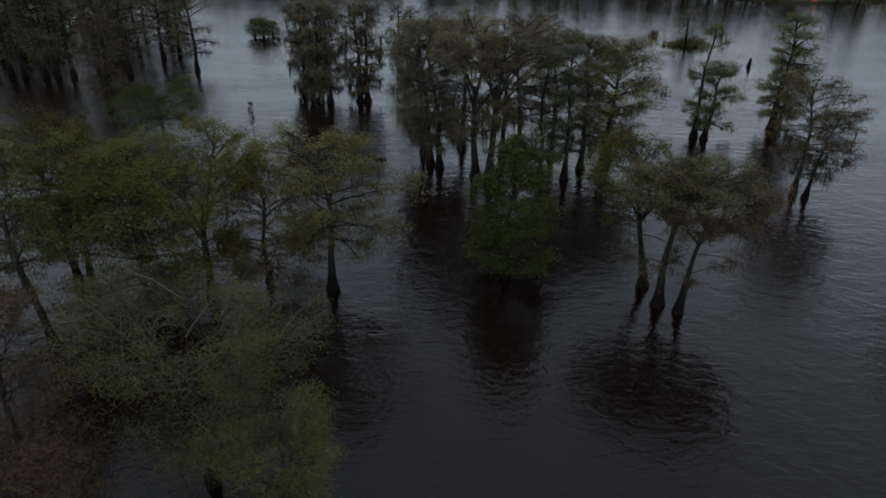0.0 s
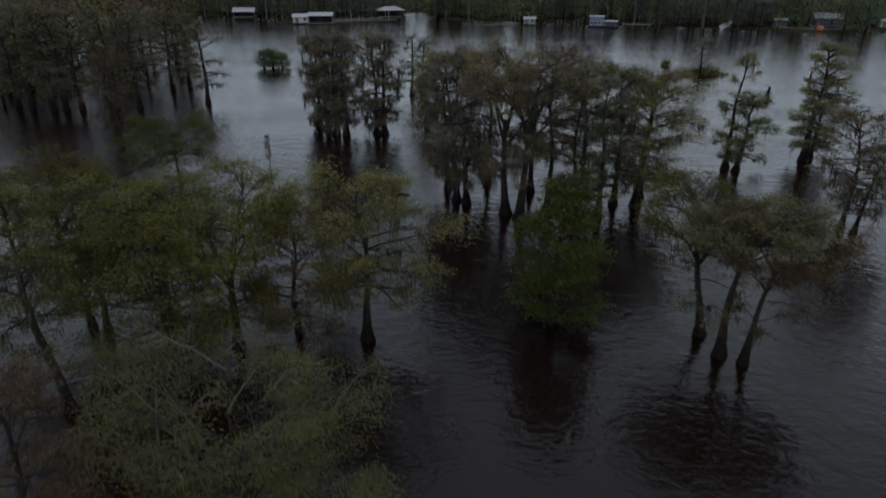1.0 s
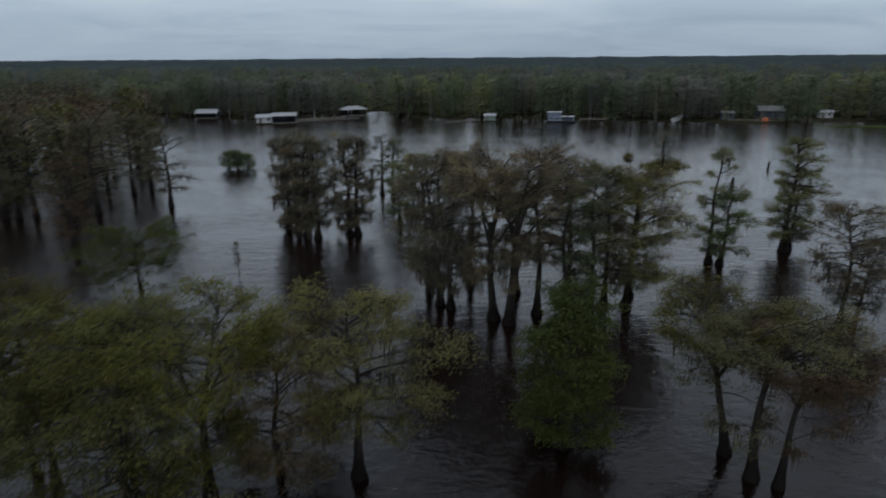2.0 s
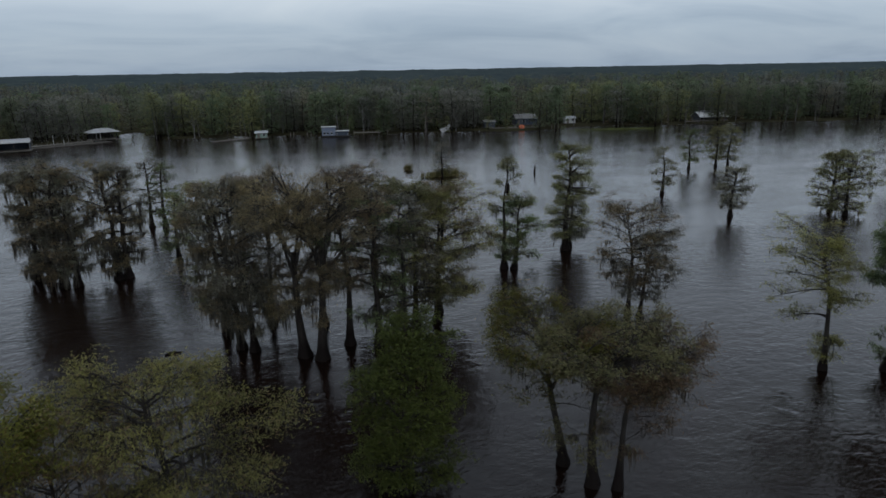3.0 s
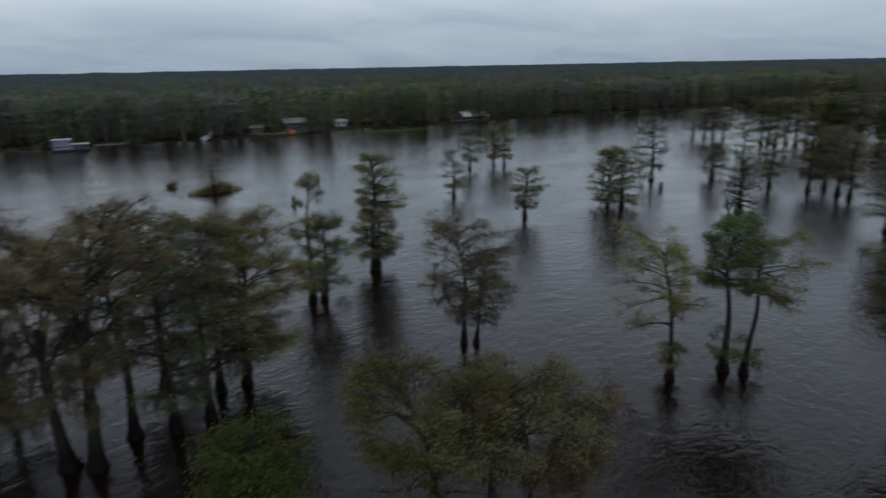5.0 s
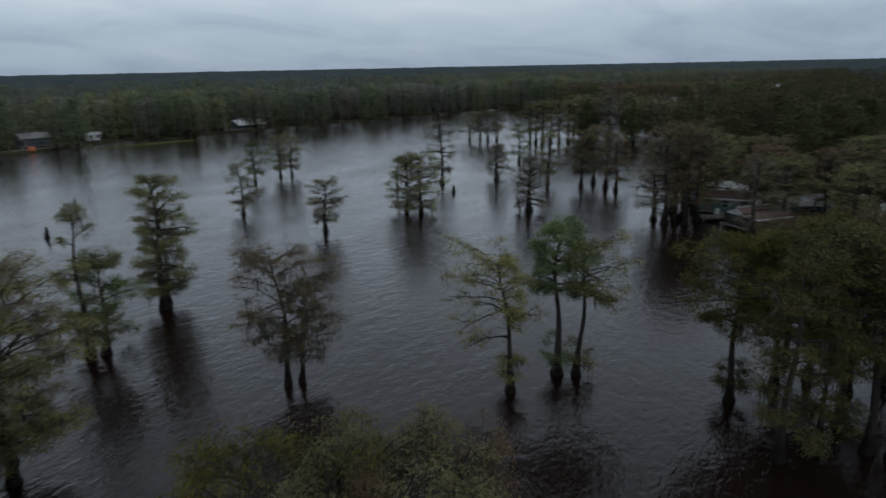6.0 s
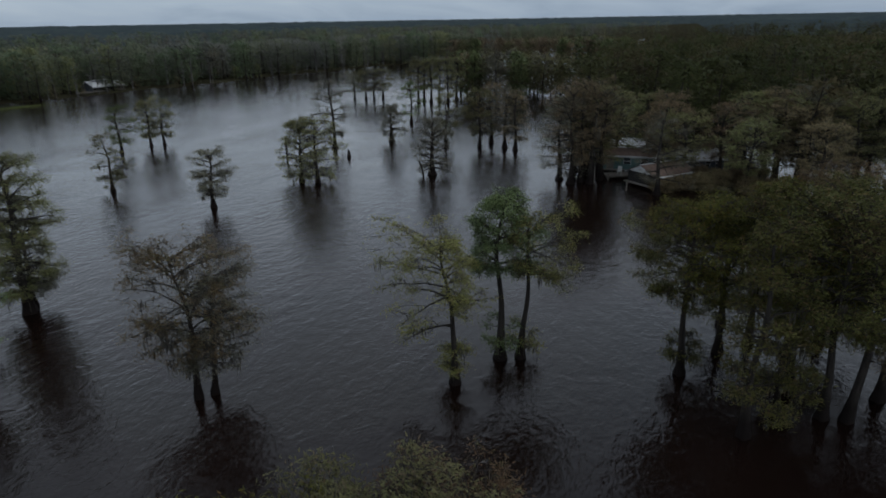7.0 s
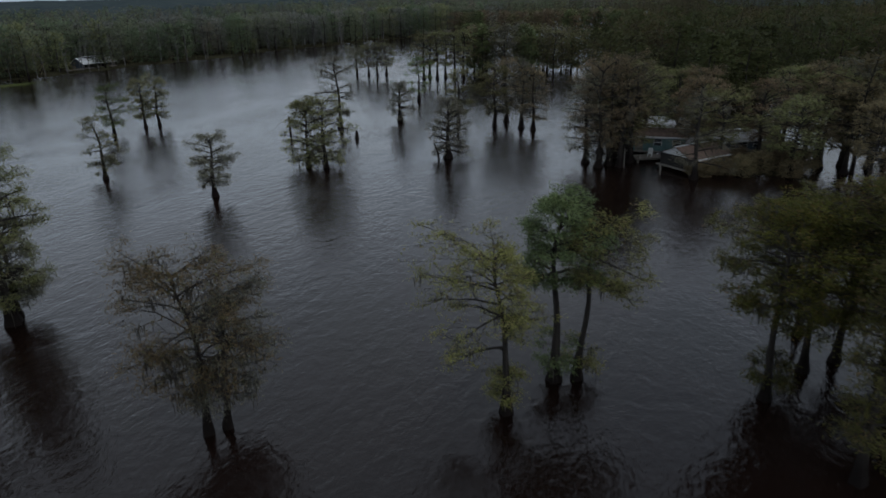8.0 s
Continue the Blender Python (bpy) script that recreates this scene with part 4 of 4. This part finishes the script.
def piece(name, bm, mat, parent, label=""):
    """Links a bmesh as one mesh object under a thing or a part."""
    me = bpy.data.meshes.new(name)
    bm.to_mesh(me)
    bm.free()
    me.materials.append(mat)
    ob = new(name, me)
    ob.parent = parent
    return tagged(ob, label) if label else ob


def thing(name, x, y, z, turn, label, category, group=""):
    top = new(name)
    top.location, top.rotation_euler = (x, y, z), (0, 0, radians(turn))
    return tagged(top, label, category, group)


def at(x, y, z, rx=0, ry=0, rz=0):
    return pose(x, y, z, rx, ry, rz)


def slope_sheets(parent, length, half, eave, ridge, side, mat, over=0.35, sheet_w=0.92):
    """One roof slope of separate overlapping metal sheets."""
    run = half + over
    drop = (ridge - eave) / half
    pitch = math.degrees(math.atan(drop)) * side
    slant = run / math.cos(math.atan(drop))
    n = max(2, round((length + 2 * over) / sheet_w))
    wsh = (length + 2 * over) / n
    slope = new("roof_slope")
    slope.parent = parent
    me = None
    for i in range(n):
        if me is None:
            ob = piece("roof_sheet", block(wsh * 1.03, slant, 0.035, None, 0.0), mat, slope)
            me = ob.data
        else:
            ob = new("roof_sheet", me)
            ob.parent = slope
        ob.matrix_local = at(-length / 2 - over + wsh * (i + 0.5), -side * run / 2, ridge - drop * run / 2 + 0.006 * (i % 2), pitch, 0, 0)
    return slope


def camp(name, x, y, turn, length, width, floor, eave, ridge, wall_mat, roof_mat, label, open_front=False, fascia=None, windows=2, door=True, category="boathouse"):
    """A small building on piles: deck, piles, walls, gables, roof of sheets. Its front faces its own -y."""
    top = thing(name, x, y, 0, turn, label, category, "camps on the lake")
    hw, hl = width / 2, length / 2
    piece("deck", block(length + 0.8, width + 0.8, 0.16, at(0, 0, floor - 0.08)), WOOD, top)
    for px in np.linspace(-hl, hl, max(3, int(length / 2.5))):
        for py in (-hw, hw):
            piece("pile", block(0.22, 0.22, floor + 1.2 - 0.16, at(px, py, (floor - 0.16 - 1.2) / 2)), WOOD, top)
    wall_h = eave - floor
    piece("back_wall", block(length, 0.12, wall_h, at(0, hw, floor + wall_h / 2)), wall_mat, top)
    for s in (-1, 1):
        piece("side_wall", block(0.12, width - 0.13, wall_h, at(s * (hl - 0.06), 0, floor + wall_h / 2)), wall_mat, top)
        bm = bmesh.new()
        a = [bm.verts.new((s * hl + d, yy, zz)) for d in (-0.06, 0.06) for yy, zz in ((-hw, eave), (hw, eave), (0, ridge))]
        for f in ((0, 2, 1), (3, 4, 5), (0, 1, 4, 3), (1, 2, 5, 4), (2, 0, 3, 5)):
            bm.faces.new([a[i] for i in f])
        piece("gable", bm, fascia or wall_mat, top)
    if open_front:
        for px in np.linspace(-hl + 0.1, hl - 0.1, max(3, int(length / 2.2))):
            piece("post", block(0.14, 0.14, wall_h, at(px, -hw + 0.1, floor + wall_h / 2)), WOOD, top)
    else:
        # the front wall has real openings: sill band, head band and piers between
        n = windows + (1 if door else 0)
        bay = length / n
        piece("front_wall", block(length, 0.12, wall_h * 0.22, at(0, -hw, eave - wall_h * 0.11)), wall_mat, top)
        for i in range(n):
            cx = -hl + bay * (i + 0.5)
            ow = min(1.0, bay * 0.5)
            for s in (-1, 1):
                pw = (bay - ow) / 2
                piece("pier", block(pw, 0.12, wall_h * 0.78, at(cx + s * (ow / 2 + pw / 2), -hw, floor + wall_h * 0.39)), wall_mat, top)
            if door and i == 0:
                piece("door", block(ow, 0.06, wall_h * 0.77, at(cx, -hw + 0.03, floor + wall_h * 0.385)), WOOD, top)
            else:
                piece("sill_panel", block(ow, 0.12, wall_h * 0.36, at(cx, -hw, floor + wall_h * 0.18)), wall_mat, top)
                win = piece("window", block(ow, 0.03, wall_h * 0.42, at(cx, -hw + 0.03, floor + wall_h * 0.57)), GLASS, top)
                for s in (-1, 1):
                    piece("frame", block(0.06, 0.07, wall_h * 0.42, at(cx + s * (ow / 2 - 0.03), -hw - 0.02, floor + wall_h * 0.57)), WHITE, win)
                piece("frame", block(ow - 0.13, 0.07, 0.06, at(cx, -hw - 0.02, floor + wall_h * 0.57)), WHITE, win)
    for s in (-1, 1):
        slope_sheets(top, length, hw, eave, ridge, s, roof_mat)
    drop = (ridge - eave) / hw
    ez = eave - drop * 0.35
    for s in (-1, 1):
        piece("fascia", block(length + 0.7, 0.05, 0.22, at(0, s * (hw + 0.38), ez - 0.08)), fascia or WHITE, top, "white painted eave board")
    piece("ridge_cap", block(length + 0.7, 0.34, 0.05, at(0, 0, ridge + 0.03)), TIN, top)
    return top


def dock(x, y, turn, length, width, height=0.55, label="weathered grey plank dock on piles"):
    """A plank dock with piles and stringers."""
    top = thing("dock", x, y, 0, turn, label, "dock", "docks on the lake")
    n = max(4, int(length / 0.45))
    me = None
    r = random.Random(int(length * 10))
    for i in range(n):
        if me is None:
            ob = piece("plank", block(length / n * 0.93, width, 0.06, None, 0.0), WOOD, top)
            me = ob.data
        else:
            ob = new("plank", me)
            ob.parent = top
        ob.matrix_local = at(-length / 2 + length / n * (i + 0.5), r.uniform(-0.03, 0.03), height + r.uniform(-0.012, 0.012))
    for s in (-1, 1):
        piece("stringer", block(length, 0.1, 0.2, at(0, s * width * 0.4, height - 0.14)), WOOD, top)
        for px in np.arange(-length / 2 + 0.2, length / 2, 3.0):
            piece("pile", block(0.18, 0.18, height + 1.2 + 0.45, at(px, s * (width / 2 + 0.1), (height + 0.45 - 1.2) / 2)), WOOD, top)
    return top


def pole(x, y, h, r, mat, label, name="mooring_post", tilt=(0, 0)):
    v, f = tube([(0, 0, BED), (tilt[0] * 0.5, tilt[1] * 0.5, h * 0.5), (tilt[0], tilt[1], h)], [r * 1.1, r, r * 0.85], 8)
    ob = new(name, quads(name, v, f, [mat], smooth=True))
    ob.location = (x, y, 0)
    return tagged(ob, label, "post")


def make_glass():
    m, n = material("dark_window_glass")
    p = n.add("ShaderNodeBsdfPrincipled", {"Base Color": (0.02, 0.024, 0.028, 1), "Roughness": 0.06, "IOR": 1.5})
    finish(n, p.outputs[0])
    return m


GLASS = make_glass()

# far bank, from west to east
camp("boathouse", -84, 246, 8, 7, 5, 0.7, 2.7, 3.7, NAVY, TIN, "dark boathouse with pale metal roof among bank trees", open_front=True)
camp("boathouse", -59.5, 229, 8, 5.0, 5, 0.5, 2.4, 3.1, WHITE, TIN, "small white boathouse with pale tin roof", windows=1)
camp("boathouse", -53, 228.5, 8, 7.5, 5.5, 0.5, 2.9, 3.6, NAVY, PALE, "open boathouse with wide dull white roof over the water", open_front=True)
dock(-43.5, 240.5, 33, 19, 2.2, 0.6, "long grey plank quay along the bank")
dock(-40.5, 238.0, 30, 24, 1.1, 0.35, "narrow pale walkway floating before the quay")
for px, py in ((-45.5, 241.5), (-43.0, 243.0)):
    pole(px, py, 3.2 if px < -44 else 1.6, 0.08, WHITE, "white painted post on the quay", "white_post")


def pavilion(x, y, turn):
    """An open shelter with a hipped white roof on white posts."""
    top = thing("pavilion", x, y, 0, turn, "open pavilion with white hipped roof over a dark boat slip", "pavilion")
    piece("deck", block(8.2, 5.2, 0.18, at(0, 0, 0.6)), WOOD, top)
    for px in (-3.6, -1.2, 1.2, 3.6):
        for py in (-2.2, 2.2):
            piece("post", block(0.2, 0.2, 2.3, at(px, py, 1.84)), WHITE if px == -1.2 else DARK, top)
    for px in (-3.8, 0, 3.8):
        for py in (-2.3, 2.3):
            piece("pile", block(0.24, 0.24, 1.7, at(px, py, -0.34)), WOOD, top)
    bm = bmesh.new()
    base = [bm.verts.new((sx * 4.6, sy * 3.1, 3.0)) for sx, sy in ((-1, -1), (1, -1), (1, 1), (-1, 1))]
    low = [bm.verts.new((sx * 4.6, sy * 3.1, 2.86)) for sx, sy in ((-1, -1), (1, -1), (1, 1), (-1, 1))]
    a, b = bm.verts.new((-2.0, 0, 4.1)), bm.verts.new((2.0, 0, 4.1))
    for f in ((base[0], base[1], b, a), (base[1], base[2], b), (base[2], base[3], a, b), (base[3], base[0], a), tuple(reversed(low))):
        bm.faces.new(f)
    for i in range(4):
        bm.faces.new((low[i], low[(i + 1) % 4], base[(i + 1) % 4], base[i]))
    piece("roof", bm, PALE, top, "dull white hipped roof")
    # added near-black sheet that gives the shade under the roof
    piece("back_screen", block(7.0, 0.1, 1.9, at(0, 2.3, 1.75)), DARK, top)
    return top


pavilion(-33.0, 250.5, 22)
dock(5.5, 228.5, 33, 13, 1.2, 0.4)
camp("fishing_shed", 15, 231.5, -8, 3.4, 2.6, 0.4, 2.1, 2.5, solid("pale_green_paint", (0.13, 0.19, 0.16), (0.22, 0.29, 0.25), 1.0, 0.7), TIN, "pale green fishing shed on piles", windows=1, category="shed")


def houseboat(x, y, turn):
    """A box cabin and a low annex on a dark raft."""
    top = thing("houseboat", x, y, 0, turn, "grey-blue houseboat with white flat roofs on a dark raft", "houseboat")
    piece("raft", block(11.0, 4.6, 0.7, at(0.2, 0, 0.15), 0.1), DARK, top)
    piece("cabin", block(5.0, 3.8, 3.1, at(-2.6, 0, 2.05), 0.04), solid("blue_grey_siding", (0.12, 0.145, 0.20), (0.19, 0.22, 0.29), 1.0, 0.7, stretch=(1, 1, 8)), top)
    piece("cabin_roof", block(5.6, 4.4, 0.22, at(-2.6, 0, 3.71), 0.04), WHITE, top)
    piece("annex", block(4.6, 3.4, 1.5, at(2.5, 0, 1.25), 0.04), NAVY, top)
    piece("annex_roof", block(5.2, 4.2, 0.18, at(2.5, 0, 2.09), 0.04), WHITE, top)
    for px in (-4.1, -2.9, -1.4):
        win = piece("window", block(0.7, 0.05, 0.8, at(px, -1.93, 1.4)), GLASS, top)
        piece("frame", block(0.84, 0.03, 0.12, at(px, -1.95, 0.94)), WHITE, win)
        piece("frame", block(0.84, 0.03, 0.12, at(px, -1.95, 1.86)), WHITE, win)
    for px in (0.6, 4.6):
        piece("corner_post", block(0.1, 0.1, 1.0, at(px, -2.15, 1.0)), WHITE, top)
    piece("mast", block(0.09, 0.09, 3.2, at(-5.6, 0.4, 4.2, 0, -38, 0)), WOOD, top)
    return top


houseboat(38, 226.5, -14).scale = (0.85, 0.85, 0.85)
dock(48.5, 226.5, -14, 9, 1.4, 0.9)


def fallen_shelter(x, y, turn):
    """A boat shelter whose pale roof has tipped into the lake."""
    top = thing("collapsed_boat_shelter", x, y, 0, turn, "collapsed boat shelter with tipped pale metal roof", "shelter")
    piece("roof_panel", block(4.4, 2.6, 0.1, at(-0.8, 0, 1.5, 50, -24, 10)), PALE, top)
    piece("roof_panel", block(2.6, 2.2, 0.1, at(1.2, 0.5, 3.1, 42, -30, -14)), TIN, top)
    for px, a in ((-2.6, 8), (-0.4, -6), (1.2, 12), (2.2, -4)):
        piece("pile", block(0.2, 0.2, 4.0, at(px, 0.9, 0.8, 0, a, 0)), WOOD, top)
    piece("beam", block(4.6, 0.16, 0.16, at(0, 0.8, 0.7, 0, -6, 4)), WOOD, top)
    return top


fallen_shelter(74.5, 221.5, -10).scale = (0.62, 0.62, 0.62)
camp("camp_house", 107, 227.5, -12, 7.5, 6, 0.9, 3.2, 4.5, NAVY, OLD_TIN, "dark camp house with weathered grey roof under bank trees", fascia=NAVY, windows=3, category="house")
camp("fishing_shed", 91.5, 224, -12, 3.6, 3, 0.8, 2.7, 3.2, NAVY, OLD_TIN, "small dark shed with weathered tin roof", fascia=NAVY, windows=1, category="shed")
dock(99, 219.5, -12, 17, 1.6, 0.7)
camp("fishing_shed", 125, 226.5, -12, 3.8, 2.8, 0.7, 2.6, 3.1, WHITE, TIN, "small cream-white shed beside the bank", windows=1, category="shed")


def float_ball(x, y):
    """An orange float with a ring of moulded ribs and a lashing eye."""
    top = thing("mooring_float", x, y, 0.75, 0, "large round orange mooring float beside the dock", "float")
    bm = bmesh.new()
    bmesh.ops.create_uvsphere(bm, u_segments=20, v_segments=12, radius=1.0)
    for v in bm.verts:
        k = 1 + 0.03 * math.cos(8 * math.atan2(v.co.y, v.co.x))
        v.co = Vector((v.co.x * k, v.co.y * k, v.co.z * 0.95))
    piece("body", bm, ORANGE, top)
    piece("eye", block(0.22, 0.1, 0.3, at(0, 0, 1.05), 0.03), DARK, top)
    return top


float_ball(101, 217.6)
for px in (111, 112.2, 113.6):
    pole(px, 214.5, 1.6, 0.14, WOOD, "grey mooring post near the camp house")
camp("boathouse", 176.5, 212, -14, 10.5, 7, 0.6, 2.1, 3.6, NAVY, BRIGHT_ROOF, "long dark boathouse with stepped white roof", open_front=True)
lantern = thing("roof_monitor", 176.5, 212, 3.5, -14, "raised white roof strip along the boathouse ridge", "roof monitor")
piece("curb", block(6.5, 1.5, 0.3, at(0, 0, 0.10)), NAVY, lantern)
piece("cap", block(7.2, 2.0, 0.1, at(0, 0, 0.30)), BRIGHT_ROOF, lantern)
dock(167.5, 210.5, -14, 5, 1.5, 0.6)
pole(16.5, 238, 6.5, 0.10, WOOD, "pale bare dead trunk on the bank", "dead_trunk")
pole(68, 224, 6.0, 0.12, WOOD, "pale bare dead trunk on the bank", "dead_trunk")
for px, py in ((29.5, 231), (30.6, 230.4), (25.3, 232), (24.3, 232.6), (52, 225.2), (55, 224.6)):
    pole(px, py, 1.6, 0.12, WOOD, "pale piling in the shallows by the bank")
marker = pole(272, 190, 2.6, 0.14, WHITE, "white channel marker post near the far shore", "channel_marker")

# near side camps, among the flooded trees
# the rusty-roofed boathouse's walls are coloured near black as under-roof shade
camp("boathouse", 89.6, 31.2, 40 - 90 + 8, 6.6, 4.6, 0.5, 1.9, 2.9, DARK, RUST, "boathouse with rusty metal roof and white gable", open_front=True, fascia=BRIGHT_ROOF)
camp("camp_house", 97.5, 27.2, -58, 6.5, 4.5, 0.7, 2.4, 3.2, NAVY, OLD_TIN, "dark camp with weathered grey metal roof among trees", windows=3, category="house")
camp("camp_house", 96.0, 35.8, -88, 6.8, 4.4, 0.8, 2.8, 3.4, TEAL, RUST, "teal camp house with rusty brown roof by the dock", windows=2, category="house")
camp("camp_house", 103.5, 38.0, -75, 7.0, 5.0, 0.8, 2.7, 3.4, NAVY, BRIGHT_ROOF, "camp house with pale metal roof behind trees", windows=2, category="house")
dock(92.2, 36.0, -65, 5.5, 2.2, 0.5)
dock(91.4, 33.0, -40, 4.0, 1.6, 0.5)


def plastic_chair(x, y, z, turn):
    top = thing("garden_chair", x, y, z, turn, "white plastic chair standing on the dock", "chair")
    piece("seat", block(0.55, 0.5, 0.06, at(0, 0, 0.45)), WHITE, top)
    piece("backrest", block(0.55, 0.05, 0.6, at(0, 0.25, 0.78, -10, 0, 0)), WHITE, top)
    for sx in (-1, 1):
        piece("armrest", block(0.06, 0.5, 0.05, at(sx * 0.28, 0, 0.68)), WHITE, top)
        for sy in (-1, 1):
            piece("leg", block(0.06, 0.06, 0.42, at(sx * 0.24, sy * 0.2, 0.21)), WHITE, top)
    return top


plastic_chair(91.6, 36.5, 0.53, -100)
pole(94.1, 18.9, 1.5, 0.26, WHITE, "white painted marker post among the flooded trees", "white_post")
pole(87.3, 39.3, 2.4, 0.06, WOOD, "pale thin post standing in the water")
pole(84.9, 35.0, 1.2, 0.10, WOOD, "short grey mooring post in the water")

# ---- reeds, weed, stumps, snags ----
def reed_bed(name, x, y, rx, ry, count, hgt, mat, label, turn=0.0):
    rg = np.random.default_rng(int(abs(x * 7 + y)))
    q = rg.normal(0, 0.45, (count, 2))
    a = radians(turn)
    px, py = q[:, 0] * rx, q[:, 1] * ry
    pts = np.stack([x + px * math.cos(a) - py * math.sin(a), y + px * math.sin(a) + py * math.cos(a), np.full(count, -0.05)], 1)
    clump = 0.55 + 0.6 * np.sin(pts[:, 0] * 1.7) * np.sin(pts[:, 1] * 2.3 + pts[:, 0])
    v, f = blades(rg, pts, hgt * np.exp(-0.5 * (q ** 2).sum(1)) * np.clip(0.6 + clump, 0.35, 1.5), 0.07 * hgt + 0.03, 1.15, 0.35)
    return tagged(new(name, quads(name, v, f, [mat])), label, "reeds", kind="stuff")


reed_bed("reed_island", 40.5, 133.0, 4.4, 1.7, 1500, 1.5, REED, "olive reeds and brush on a low island")
reed_bed("reed_tuft", 36.5, 143.6, 0.9, 0.9, 160, 1.8, REED, "small dead brush tuft in the lake")
reed_bed("shore_weed", 128, 201.5, 17, 2.4, 6000, 0.5, WEED, "pale green weed mat along the far shore", -15)
for bx, by, bh in ((-43.5, 135, 3.4), (-41.5, 134.2, 3.9), (-40.0, 135.5, 3.0)):
    cypress(bx, by, bh, 2.1, "dense", "green", 0.6, 0.0, detail=0.5, group="green bushes in the lake")


def stump(x, y, h, r, seed):
    rg = np.random.default_rng(seed)
    zs = np.array([BED, -0.2, 0.2, h * 0.5, h * 0.85, h])
    pts = np.stack([0.1 * zs, 0.05 * zs, zs], 1)
    v, f = tube(pts, r * np.array([1.7, 1.6, 1.35, 1.0, 0.9, 0.35]), 9, 0.2)
    v[-9:, 2] += rg.uniform(-0.1, 0.3, 9)
    ob = new("cypress_stump", quads("cypress_stump", v, f, [BARK], smooth=True))
    ob.location = (x, y, 0)
    return tagged(ob, "dark broken cypress stump standing in the lake", "stump", "stumps in the lake")


stump(44.7, 112.5, 1.3, 0.24, 1)
stump(58.3, 128.3, 1.5, 0.16, 2)
stump(95.4, 79.2, 1.1, 0.25, 3)
pole(91.6, 88.3, 3.6, 0.16, BARK, "dark leaning snag in the lake", "snag", (0.3, 0.2))
pole(86.2, 62.6, 2.2, 0.12, BARK, "dark leaning snag by a cypress", "snag", (-0.9, 0.5))


def floating_log(x, y, turn, length):
    v, f = tube([(-length / 2, 0, 0.02), (-length / 6, 0.1, 0.06), (length / 5, -0.05, 0.05), (length / 2, 0.12, -0.02)], [0.10, 0.14, 0.12, 0.05], 8)
    ob = new("floating_log", quads("floating_log", v, f, [BARK], smooth=True))
    ob.location, ob.rotation_euler = (x, y, 0), (0, 0, turn)
    return tagged(ob, "dark half-sunken log floating on the lake", "log")


floating_log(-8.1, 61.2, 0.1, 1.3)
for t in (0, 1, 2):
    cypress((44.5, 47.5, 46.0)[t], (24.0, 25.5, 12.0)[t], (10.6, 10.0, 12.0)[t], 2.6, "bare", "grey", 0.1, 0.2, group="half-bare cypresses")
